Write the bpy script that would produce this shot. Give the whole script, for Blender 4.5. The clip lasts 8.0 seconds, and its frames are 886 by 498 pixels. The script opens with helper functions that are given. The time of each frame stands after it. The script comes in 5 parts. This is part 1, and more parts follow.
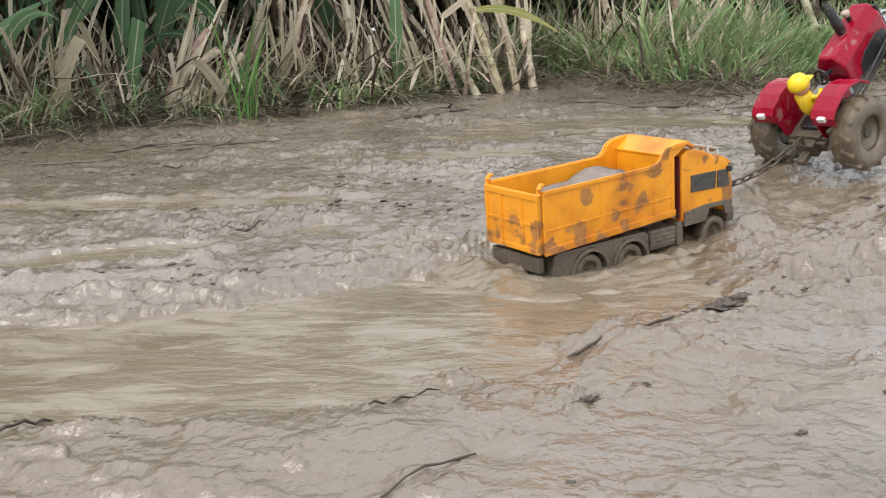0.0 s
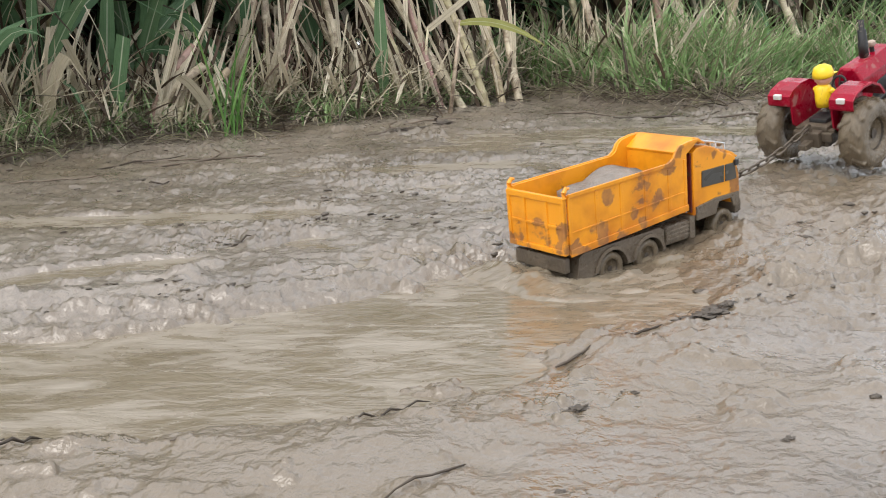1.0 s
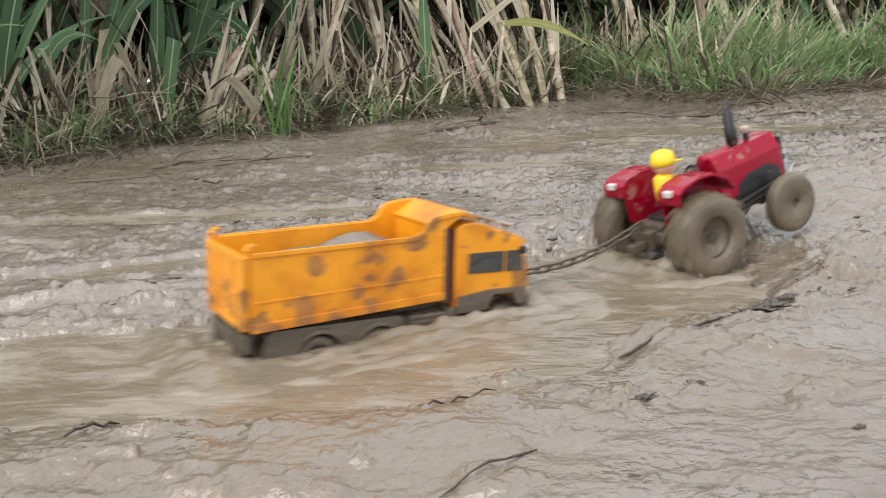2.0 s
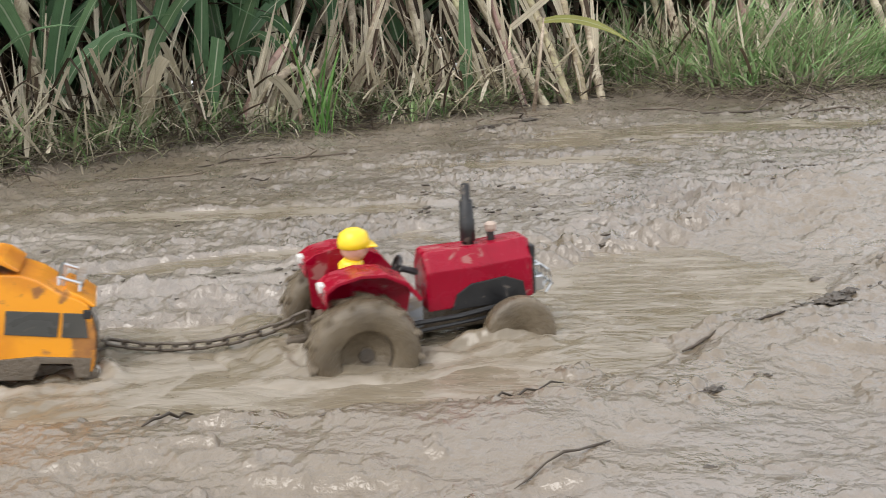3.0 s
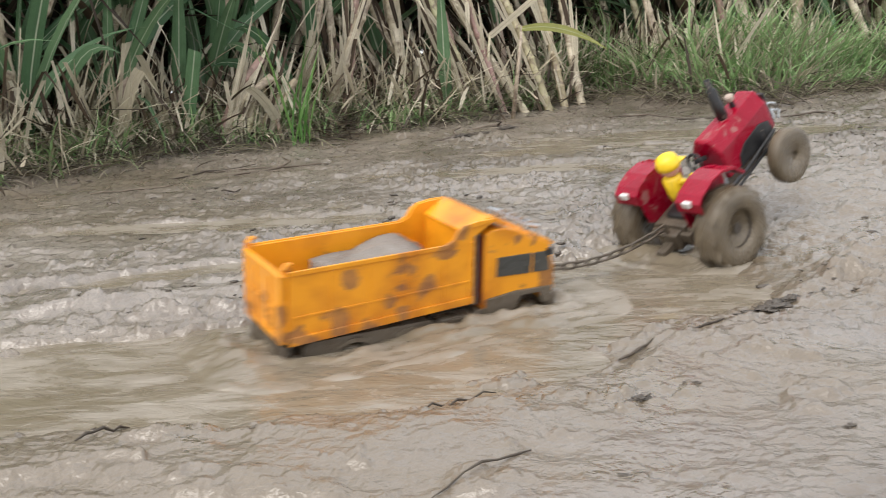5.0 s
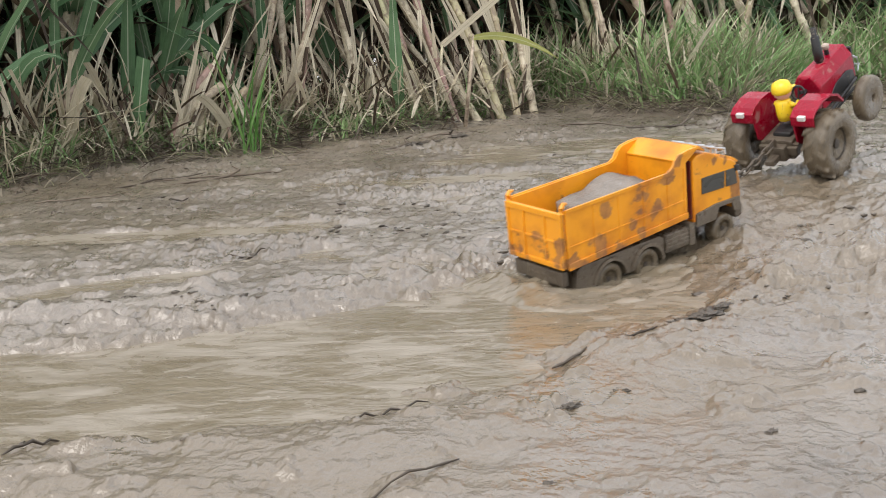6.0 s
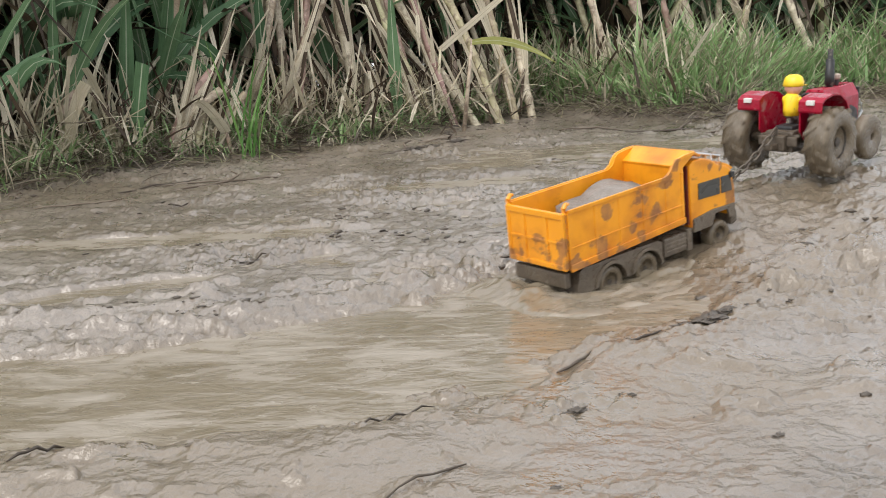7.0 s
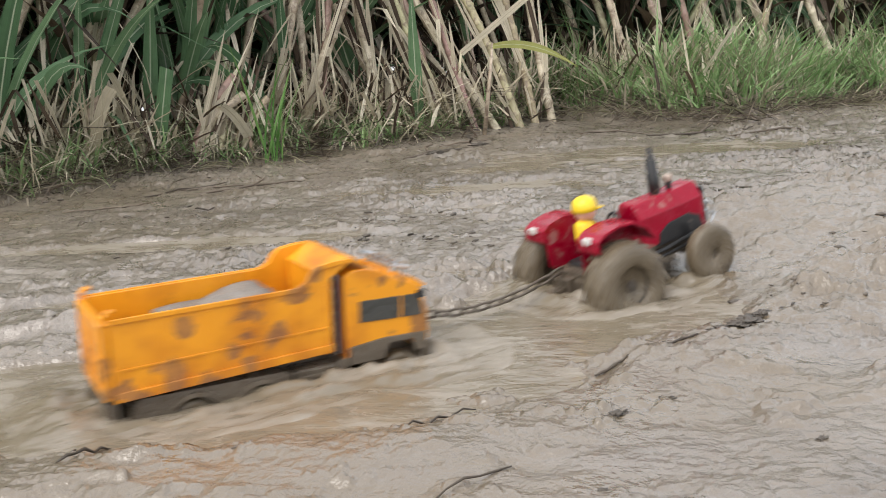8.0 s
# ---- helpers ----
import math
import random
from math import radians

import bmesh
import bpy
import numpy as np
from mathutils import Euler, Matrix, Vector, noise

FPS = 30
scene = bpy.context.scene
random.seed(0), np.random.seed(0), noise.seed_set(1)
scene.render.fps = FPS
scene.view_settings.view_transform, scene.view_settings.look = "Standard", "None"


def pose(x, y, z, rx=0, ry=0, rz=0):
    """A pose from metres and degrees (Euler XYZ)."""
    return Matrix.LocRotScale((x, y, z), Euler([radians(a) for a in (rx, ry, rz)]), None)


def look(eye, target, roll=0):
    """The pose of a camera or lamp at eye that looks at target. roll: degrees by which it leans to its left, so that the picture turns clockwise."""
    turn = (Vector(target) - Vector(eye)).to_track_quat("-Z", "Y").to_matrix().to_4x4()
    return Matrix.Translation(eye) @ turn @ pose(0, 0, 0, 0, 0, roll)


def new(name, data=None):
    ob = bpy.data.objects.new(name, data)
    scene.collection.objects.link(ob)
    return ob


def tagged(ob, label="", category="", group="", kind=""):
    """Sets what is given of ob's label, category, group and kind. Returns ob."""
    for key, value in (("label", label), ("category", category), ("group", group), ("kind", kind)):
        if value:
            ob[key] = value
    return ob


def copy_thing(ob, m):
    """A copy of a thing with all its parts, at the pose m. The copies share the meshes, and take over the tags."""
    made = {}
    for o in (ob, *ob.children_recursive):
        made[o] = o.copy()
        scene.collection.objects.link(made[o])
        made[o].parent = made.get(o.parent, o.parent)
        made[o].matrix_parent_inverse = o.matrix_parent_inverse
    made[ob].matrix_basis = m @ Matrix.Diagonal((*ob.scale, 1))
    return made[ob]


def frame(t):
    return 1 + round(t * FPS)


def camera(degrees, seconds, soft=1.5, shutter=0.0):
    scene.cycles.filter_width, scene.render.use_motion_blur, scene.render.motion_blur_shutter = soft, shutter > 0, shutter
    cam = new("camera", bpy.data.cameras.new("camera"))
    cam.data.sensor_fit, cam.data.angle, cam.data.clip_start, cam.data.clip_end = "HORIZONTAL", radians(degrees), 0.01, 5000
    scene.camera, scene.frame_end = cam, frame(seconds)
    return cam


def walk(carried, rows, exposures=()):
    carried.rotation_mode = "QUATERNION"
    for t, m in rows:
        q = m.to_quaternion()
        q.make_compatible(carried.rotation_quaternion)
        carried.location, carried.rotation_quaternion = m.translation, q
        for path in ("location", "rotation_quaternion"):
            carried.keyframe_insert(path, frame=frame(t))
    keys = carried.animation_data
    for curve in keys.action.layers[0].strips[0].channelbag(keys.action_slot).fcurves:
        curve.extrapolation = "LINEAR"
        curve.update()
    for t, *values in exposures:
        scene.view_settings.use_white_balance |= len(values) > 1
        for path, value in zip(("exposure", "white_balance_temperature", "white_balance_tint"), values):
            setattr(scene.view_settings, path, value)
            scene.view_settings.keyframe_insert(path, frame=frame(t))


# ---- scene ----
cam = camera(47.7, 8.0, soft=0.8, shutter=0.5)
PATH = [
    (0, (0.112, 0.139, 0.355), (0.027, 2.077, -0.133), -0.8),
    (0.5, (0.12, 0.14, 0.358), (0.058, 2.08, -0.121), -1.0),
    (1, (0.113, 0.136, 0.355), (0.052, 2.081, -0.109), -1.4),
    (1.5, (0.102, 0.129, 0.349), (0.007, 2.074, -0.107), -1.7),
    (3, (0.051, 0.107, 0.346), (-0.141, 2.045, -0.11), -2.4),
    (3.5, (0.047, 0.107, 0.346), (-0.174, 2.042, -0.111), -2.7),
    (4, (0.061, 0.111, 0.349), (-0.179, 2.042, -0.109), -3.0),
    (4.5, (0.087, 0.113, 0.35), (-0.137, 2.048, -0.103), -3.1),
    (5, (0.115, 0.101, 0.352), (-0.075, 2.042, -0.092), -3.0),
    (5.2, (0.126, 0.098, 0.355), (-0.043, 2.04, -0.089), -2.9),
    (6.5, (0.143, 0.096, 0.356), (0.042, 2.047, -0.072), -2.7),
    (7, (0.134, 0.097, 0.356), (0.03, 2.048, -0.07), -2.8),
    (7.5, (0.121, 0.096, 0.357), (0.01, 2.048, -0.065), -2.9),
    (8, (0.108, 0.089, 0.359), (-0.022, 2.04, -0.059), -3.0),
]
walk(cam, [(t, look(eye, target, roll)) for t, eye, target, roll in PATH])

# ---- light ----
SUN_AZ, SUN_EL = radians(215), radians(57)
world = bpy.data.worlds.new("overcast_sky")
world.use_nodes = True
scene.world = world
wn, wl = world.node_tree.nodes, world.node_tree.links
sky = wn.new("ShaderNodeTexSky")
sky.sky_type, sky.sun_disc = "NISHITA", False
sky.sun_elevation, sky.sun_rotation = SUN_EL, SUN_AZ
sky.air_density, sky.dust_density, sky.ozone_density = 1.0, 4.0, 1.0
haze = wn.new("ShaderNodeMix")
haze.data_type = "RGBA"
haze.inputs["Factor"].default_value = 0.75
haze.inputs["B"].default_value = (9.0, 9.2, 9.6, 1)
wl.new(sky.outputs["Color"], haze.inputs["A"])
wl.new(haze.outputs["Result"], wn["Background"].inputs["Color"])
wn["Background"].inputs["Strength"].default_value = 0.19
sun = new("sun", bpy.data.lights.new("sun", "SUN"))
sun.data.energy, sun.data.angle, sun.data.color = 1.9, radians(40), (1.0, 0.97, 0.92)
sun.matrix_world = look((math.sin(SUN_AZ) * 5, math.cos(SUN_AZ) * 5, 5 * math.tan(SUN_EL)), (0, 0, 0))
scene.view_settings.exposure = 0.06


# ---- materials ----
def material(name, base, rough=0.5, metal=0.0, spec=0.5):
    m = bpy.data.materials.new(name)
    m.use_nodes = True
    b = m.node_tree.nodes["Principled BSDF"]
    b.inputs["Base Color"].default_value = (*base, 1)
    b.inputs["Roughness"].default_value = rough
    b.inputs["Metallic"].default_value = metal
    b.inputs["Specular IOR Level"].default_value = spec
    return m, m.node_tree.nodes, m.node_tree.links, b


def coords(nodes, kind="Object"):
    return nodes.new("ShaderNodeTexCoord").outputs[kind]


def noise_tex(nodes, links, vec, scale, detail=4.0, rough=0.55, dist=0.0):
    n = nodes.new("ShaderNodeTexNoise")
    n.inputs["Scale"].default_value, n.inputs["Detail"].default_value = scale, detail
    n.inputs["Roughness"].default_value, n.inputs["Distortion"].default_value = rough, dist
    links.new(vec, n.inputs["Vector"])
    return n.outputs["Fac"]


def ramp(nodes, links, fac, stops):
    r = nodes.new("ShaderNodeValToRGB")
    while len(r.color_ramp.elements) < len(stops):
        r.color_ramp.elements.new(0.5)
    for e, (p, c) in zip(r.color_ramp.elements, stops):
        e.position, e.color = p, (*c, 1) if len(c) == 3 else c
    links.new(fac, r.inputs["Fac"])
    return r.outputs["Color"]


def blend(nodes, links, fac, a, b):
    x = nodes.new("ShaderNodeMix")
    x.data_type = "RGBA"
    links.new(fac, x.inputs["Factor"])
    for sock, v in (("A", a), ("B", b)):
        if isinstance(v, tuple):
            x.inputs[sock].default_value = (*v, 1)
        else:
            links.new(v, x.inputs[sock])
    return x.outputs["Result"]


def grey(v):
    return (v, v, v)


def bump(nodes, links, b, height, strength, dist):
    n = nodes.new("ShaderNodeBump")
    n.inputs["Strength"].default_value, n.inputs["Distance"].default_value = strength, dist
    links.new(height, n.inputs["Height"])
    links.new(n.outputs["Normal"], b.inputs["Normal"])


def mud_material(name, dark, mid, light, rough_lo, rough_hi, scale=6.0, bumps=0.5, film=0.0):
    m, n, l, b = material(name, mid, 0.4)
    v = coords(n)
    big = noise_tex(n, l, v, scale * 0.35, 5, 0.6, 0.6)
    fine = noise_tex(n, l, v, scale * 9, 5, 0.65)
    c = ramp(n, l, big, [(0.3, dark), (0.52, mid), (0.75, light)])
    c2 = blend(n, l, ramp(n, l, fine, [(0.35, grey(0.0)), (0.75, grey(0.45))]), c, dark)
    l.new(c2, b.inputs["Base Color"])
    wet = noise_tex(n, l, v, scale * 1.3, 4, 0.6, 0.4)
    l.new(ramp(n, l, wet, [(0.38, grey(rough_lo)), (0.62, grey(rough_hi))]), b.inputs["Roughness"])
    h = noise_tex(n, l, v, scale * 20, 3, 0.6, 0.2)
    h2 = noise_tex(n, l, v, scale * 6.0, 3, 0.5, 0.3)
    mul = n.new("ShaderNodeMath")
    mul.operation = "MULTIPLY_ADD"
    mul.inputs[1].default_value = 2.2
    l.new(h2, mul.inputs[0])
    l.new(h, mul.inputs[2])
    bump(n, l, b, mul.outputs[0], bumps, 0.05 / scale)
    if film:
        at = n.new("ShaderNodeAttribute")
        at.attribute_name = "film"
        c3 = blend(n, l, ramp(n, l, at.outputs["Fac"], [(0.0, grey(0)), (1.0, grey(0.85))]), c2, (0.15, 0.115, 0.074))
        l.new(c3, b.inputs["Base Color"])
        b.inputs["Coat Weight"].default_value = film
        b.inputs["Coat Roughness"].default_value = 0.13
        b.inputs["Coat IOR"].default_value = 1.5
        l.new(b.inputs["Normal"].links[0].from_socket, b.inputs["Coat Normal"])
    return m


def paint_material(name, base, worn, rust, rough=0.35, amount=0.56, scale=14.0):
    """Toy paint with scuffs that show a duller coat, rust patches and dried mud."""
    m, n, l, b = material(name, base, rough)
    v = coords(n)
    patch = noise_tex(n, l, v, scale, 4, 0.6, 0.8)
    tone = noise_tex(n, l, v, scale * 0.6, 3, 0.5)
    c = blend(n, l, ramp(n, l, tone, [(0.35, grey(0)), (0.7, grey(0.6))]), base, worn)
    mask = ramp(n, l, patch, [(amount, grey(0)), (amount + 0.035, grey(0.9))])
    l.new(blend(n, l, mask, c, rust), b.inputs["Base Color"])
    l.new(ramp(n, l, patch, [(amount - 0.15, grey(rough)), (amount + 0.05, grey(0.75))]), b.inputs["Roughness"])
    bump(n, l, b, noise_tex(n, l, v, 160, 3), 0.15, 0.001)
    return m


def rusty_yellow(name, patches):
    """Yellow paint with worn tone, and rust and dried mud in patches given as centre and radius."""
    base, worn, rust = (0.76, 0.30, 0.013), (0.46, 0.14, 0.008), (0.15, 0.07, 0.036)
    m, n, l, b = material(name, base, 0.32)
    v = coords(n)
    raw = noise_tex(n, l, v, 26, 6, 0.6, 0.3)
    em = n.new("ShaderNodeMath")
    em.operation = "MULTIPLY_ADD"
    em.inputs[1].default_value, em.inputs[2].default_value = 3.4, -1.35
    l.new(raw, em.inputs[0])
    edge = em.outputs[0]
    tone = noise_tex(n, l, v, 12, 4, 0.6)
    c = blend(n, l, ramp(n, l, tone, [(0.42, grey(0)), (0.64, grey(0.9))]), base, worn)
    mask = ramp(n, l, noise_tex(n, l, v, 38, 5, 0.65, 0.4), [(0.655, grey(0)), (0.73, grey(0.8))])
    for cx, cy, cz, r in patches:
        d = n.new("ShaderNodeVectorMath")
        d.operation = "DISTANCE"
        l.new(v, d.inputs[0])
        d.inputs[1].default_value = (cx, cy, cz)
        k = n.new("ShaderNodeMath")
        k.operation = "MULTIPLY_ADD"
        l.new(d.outputs["Value"], k.inputs[0])
        k.inputs[1].default_value = -0.5 / r
        l.new(edge, k.inputs[2])
        one = ramp(n, l, k.outputs[0], [(0.0, grey(0)), (0.2, grey(0.8))])
        mx = n.new("ShaderNodeMix")
        mx.data_type, mx.blend_type = "RGBA", "LIGHTEN"
        mx.inputs["Factor"].default_value = 1.0
        l.new(mask, mx.inputs["A"])
        l.new(one, mx.inputs["B"])
        mask = mx.outputs["Result"]
    rusty = blend(n, l, ramp(n, l, noise_tex(n, l, v, 60, 4, 0.6), [(0.4, grey(0)), (0.65, grey(1))]), rust, (0.34, 0.15, 0.045))
    l.new(blend(n, l, mask, c, rusty), b.inputs["Base Color"])
    l.new(ramp(n, l, mask, [(0.0, grey(0.3)), (0.8, grey(0.75))]), b.inputs["Roughness"])
    bump(n, l, b, noise_tex(n, l, v, 140, 4), 0.25, 0.001)
    return m


def leaf_material(name, c1, c2, rib, rough=0.45, streak=True):
    m, n, l, b = material(name, c1, rough)
    v = coords(n, "UV")
    sep = n.new("ShaderNodeSeparateXYZ")
    l.new(v, sep.inputs["Vector"])
    rnd = n.new("ShaderNodeObjectInfo").outputs["Random"]
    isl = n.new("ShaderNodeNewGeometry").outputs["Random Per Island"]
    add = n.new("ShaderNodeMath")
    l.new(rnd, add.inputs[0])
    l.new(isl, add.inputs[1])
    fr = n.new("ShaderNodeMath")
    fr.operation = "FRACT"
    l.new(add.outputs[0], fr.inputs[0])
    base = ramp(n, l, fr.outputs[0], [(0.0, c1), (1.0, c2)])
    blot = noise_tex(n, l, coords(n), 9, 4, 0.6)
    base = blend(n, l, ramp(n, l, blot, [(0.5, grey(0)), (0.75, grey(0.5))]), base, tuple(0.55 * x for x in c1))
    if streak:
        ribm = ramp(n, l, sep.outputs["X"], [(0.44, grey(0)), (0.48, grey(1)), (0.52, grey(1)), (0.56, grey(0))])
        base = blend(n, l, ribm, base, rib)
    mp = n.new("ShaderNodeMapping")
    mp.inputs["Scale"].default_value = (14, 1.2, 1)
    l.new(v, mp.inputs["Vector"])
    shift = n.new("ShaderNodeVectorMath")
    l.new(mp.outputs["Vector"], shift.inputs[0])
    l.new(fr.outputs[0], shift.inputs[1])
    fibre = noise_tex(n, l, shift.outputs["Vector"], 2.0, 4, 0.65)
    base = blend(n, l, ramp(n, l, fibre, [(0.48, grey(0.0)), (0.7, grey(0.6))]), base, tuple(0.45 * x for x in c1))
    l.new(base, b.inputs["Base Color"])
    w = n.new("ShaderNodeTexWave")
    w.inputs["Scale"].default_value, w.inputs["Distortion"].default_value = 9, 1.5
    l.new(v, w.inputs["Vector"])
    bump(n, l, b, w.outputs["Fac"], 0.3, 0.002)
    tr = n.new("ShaderNodeBsdfTranslucent")
    l.new(base, tr.inputs["Color"])
    mx = n.new("ShaderNodeMixShader")
    mx.inputs["Fac"].default_value = 0.28
    l.new(b.outputs["BSDF"], mx.inputs[1])
    l.new(tr.outputs["BSDF"], mx.inputs[2])
    l.new(mx.outputs["Shader"], n["Material Output"].inputs["Surface"])
    return m


MUD = mud_material("wet_mud", (0.112, 0.088, 0.064), (0.196, 0.163, 0.128), (0.282, 0.244, 0.203), 0.25, 0.5, bumps=0.35, film=1.0)
MUD_COAT = mud_material("mud_coat", (0.06, 0.046, 0.032), (0.115, 0.09, 0.063), (0.18, 0.146, 0.107), 0.2, 0.5, 30.0)
WET_SOIL = mud_material("dark_wet_soil", (0.05, 0.04, 0.029), (0.09, 0.072, 0.054), (0.15, 0.122, 0.094), 0.3, 0.55, 30.0)
TYRE = mud_material("muddy_rubber", (0.07, 0.053, 0.034), (0.14, 0.108, 0.068), (0.195, 0.155, 0.107), 0.16, 0.4, 35.0)
YELLOW = rusty_yellow("worn_yellow_paint", [(0.155, -0.058, 0.112, 0.026), (0.170, -0.058, 0.098, 0.018), (0.075, -0.058, 0.112, 0.014), (0.045, -0.058, 0.072, 0.014), (0.20, -0.058, 0.128, 0.012), (0.125, -0.058, 0.076, 0.010), (0.03, -0.058, 0.052, 0.02), (0.0, -0.02, 0.058, 0.026), (0.0, -0.045, 0.05, 0.018), (0.0, 0.045, 0.048, 0.016), (0.09, -0.058, 0.05, 0.016), (0.0, 0.03, 0.062, 0.03), (0.0, 0.0, 0.09, 0.014), (0.10, 0.0535, 0.105, 0.014), (0.16, 0.0535, 0.115, 0.01), (0.05, 0.0535, 0.095, 0.016), (0.30, -0.055, 0.128, 0.015), (0.35, -0.05, 0.072, 0.026), (0.358, 0.0, 0.065, 0.05), (0.345, -0.053, 0.06, 0.02), (0.0, 0.015, 0.055, 0.03), (0.0, -0.05, 0.085, 0.016), (0.34, -0.055, 0.078, 0.016), (0.31, -0.055, 0.066, 0.012), (0.06, -0.058, 0.056, 0.016), (0.14, -0.058, 0.064, 0.012), (0.325, -0.05, 0.122, 0.013), (0.22, -0.058, 0.145, 0.01), (0.02, 0.053, 0.1, 0.016), (0.07, 0.053, 0.09, 0.01)])
RED = paint_material("worn_red_paint", (0.29, 0.002, 0.02), (0.19, 0.0015, 0.011), (0.30, 0.12, 0.11), 0.13, 0.63, 40.0)
DARK_RED = paint_material("dark_red_paint", (0.12, 0.012, 0.01), (0.08, 0.01, 0.01), (0.06, 0.04, 0.03), 0.4)
RED.node_tree.nodes["Principled BSDF"].inputs["Specular IOR Level"].default_value = 0.3
BLACK = paint_material("black_plastic", (0.012, 0.012, 0.013), (0.03, 0.028, 0.026), (0.12, 0.10, 0.08), 0.4, 0.62, 40.0)
STONE = mud_material("stone", (0.13, 0.108, 0.088), (0.25, 0.218, 0.188), (0.34, 0.305, 0.27), 0.4, 0.75, 25.0, 0.9)
STEEL = material("scuffed_chrome", (0.55, 0.56, 0.57), 0.28, 1.0)[0]
GREY = paint_material("grey_plastic", (0.24, 0.25, 0.26), (0.18, 0.18, 0.18), (0.2, 0.16, 0.12), 0.4)
CHAIN = mud_material("rusty_muddy_iron", (0.05, 0.04, 0.03), (0.11, 0.085, 0.06), (0.17, 0.135, 0.10), 0.35, 0.6, 60.0)
HELMET = paint_material("yellow_plastic", (0.85, 0.60, 0.02), (0.75, 0.48, 0.02), (0.28, 0.2, 0.05), 0.3, 0.62, 60.0)
SKIN = material("pink_plastic", (0.68, 0.36, 0.26), 0.35)[0]
LENS = material("lamp_glass", (0.62, 0.60, 0.56), 0.2)[0]
HUB_SHADE_MUD = mud_material("wet_mud_and_hub_shade", (0.03, 0.024, 0.018), (0.06, 0.048, 0.036), (0.1, 0.08, 0.06), 0.3, 0.6, 35.0)
TAN = paint_material("tan_plastic", (0.42, 0.33, 0.27), (0.3, 0.22, 0.17), (0.15, 0.12, 0.09), 0.5)
GLASS = paint_material("dusty_dark_window", (0.05, 0.05, 0.045), (0.12, 0.11, 0.095), (0.2, 0.17, 0.13), 0.12, 0.6, 22.0)
GREEN = leaf_material("green_cane_leaf", (0.085, 0.18, 0.085), (0.20, 0.34, 0.17), (0.55, 0.62, 0.45))
DRY = leaf_material("dry_cane_leaf", (0.54, 0.47, 0.34), (0.76, 0.69, 0.54), (0.5, 0.43, 0.3), 0.6)
# rotting leaf brown, kept very dark to stand in for shade between canes
BROWN = leaf_material("rotting_and_deep_shade_leaf", (0.045, 0.03, 0.02), (0.13, 0.088, 0.056), (0.12, 0.08, 0.055), 0.65)
GRASS = leaf_material("grass_blade", (0.17, 0.31, 0.10), (0.38, 0.52, 0.24), (0.2, 0.3, 0.1), 0.45, False)
STRAW = leaf_material("muddy_straw", (0.30, 0.26, 0.20), (0.42, 0.36, 0.28), (0.4, 0.35, 0.3), 0.5, False)
FRESH = leaf_material("fresh_grass_blade", (0.10, 0.24, 0.05), (0.20, 0.36, 0.10), (0.2, 0.3, 0.1), 0.4, False)
YELLOWING = leaf_material("yellowing_leaf", (0.34, 0.36, 0.10), (0.46, 0.44, 0.16), (0.5, 0.5, 0.3), 0.5)
OLIVE = leaf_material("muddy_grass_blade", (0.22, 0.22, 0.12), (0.40, 0.37, 0.25), (0.2, 0.3, 0.1), 0.5, False)
TWIG = leaf_material("muddy_dead_stem", (0.06, 0.046, 0.034), (0.22, 0.175, 0.13), (0.2, 0.3, 0.1), 0.5, False)


def stalk_material():
    m, n, l, b = material("cane_stalk", (0.3, 0.25, 0.12), 0.42)
    v = coords(n)
    rnd = n.new("ShaderNodeObjectInfo").outputs["Random"]
    base = ramp(n, l, rnd, [(0.0, (0.46, 0.39, 0.28)), (0.35, (0.56, 0.49, 0.36)), (0.6, (0.42, 0.40, 0.22)), (0.8, (0.34, 0.21, 0.18)), (1.0, (0.5, 0.42, 0.31))])
    stain = noise_tex(n, l, v, 26, 6, 0.7, 0.8)
    l.new(blend(n, l, ramp(n, l, stain, [(0.44, grey(0)), (0.62, grey(0.8))]), base, (0.15, 0.10, 0.07)), b.inputs["Base Color"])
    bump(n, l, b, noise_tex(n, l, v, 60, 4), 0.4, 0.003)
    return m


STALK = stalk_material()


def water_material():
    m, n, l, b = material("muddy_water", (0.27, 0.215, 0.135), 0.1)
    v = coords(n)
    big = noise_tex(n, l, v, 4.0, 4, 0.6, 0.8)
    c = ramp(n, l, big, [(0.35, (0.160, 0.130, 0.088)), (0.6, (0.19, 0.157, 0.112)), (0.78, (0.23, 0.197, 0.153))])
    mp = n.new("ShaderNodeMapping")
    mp.inputs["Rotation"].default_value, mp.inputs["Scale"].default_value = (0, 0, radians(-24)), (0.6, 1.3, 1)
    l.new(v, mp.inputs["Vector"])
    streak = noise_tex(n, l, mp.outputs["Vector"], 15, 6, 0.62, 0.7)
    drift = noise_tex(n, l, v, 3.2, 3, 0.5, 0.4)
    add = n.new("ShaderNodeMath")
    add.operation = "MULTIPLY_ADD"
    add.inputs[1].default_value = 0.7
    l.new(drift, add.inputs[0])
    l.new(streak, add.inputs[2])
    scum = ramp(n, l, add.outputs[0], [(0.83, grey(0)), (1.02, grey(0.6))])
    c = blend(n, l, scum, c, (0.30, 0.262, 0.215))
    l.new(c, b.inputs["Base Color"])
    l.new(ramp(n, l, add.outputs[0], [(0.8, grey(0.12)), (0.98, grey(0.42))]), b.inputs["Roughness"])
    bump(n, l, b, noise_tex(n, l, mp.outputs["Vector"], 26, 4, 0.55, 0.4), 0.5, 0.01)
    return m


WATER = water_material()


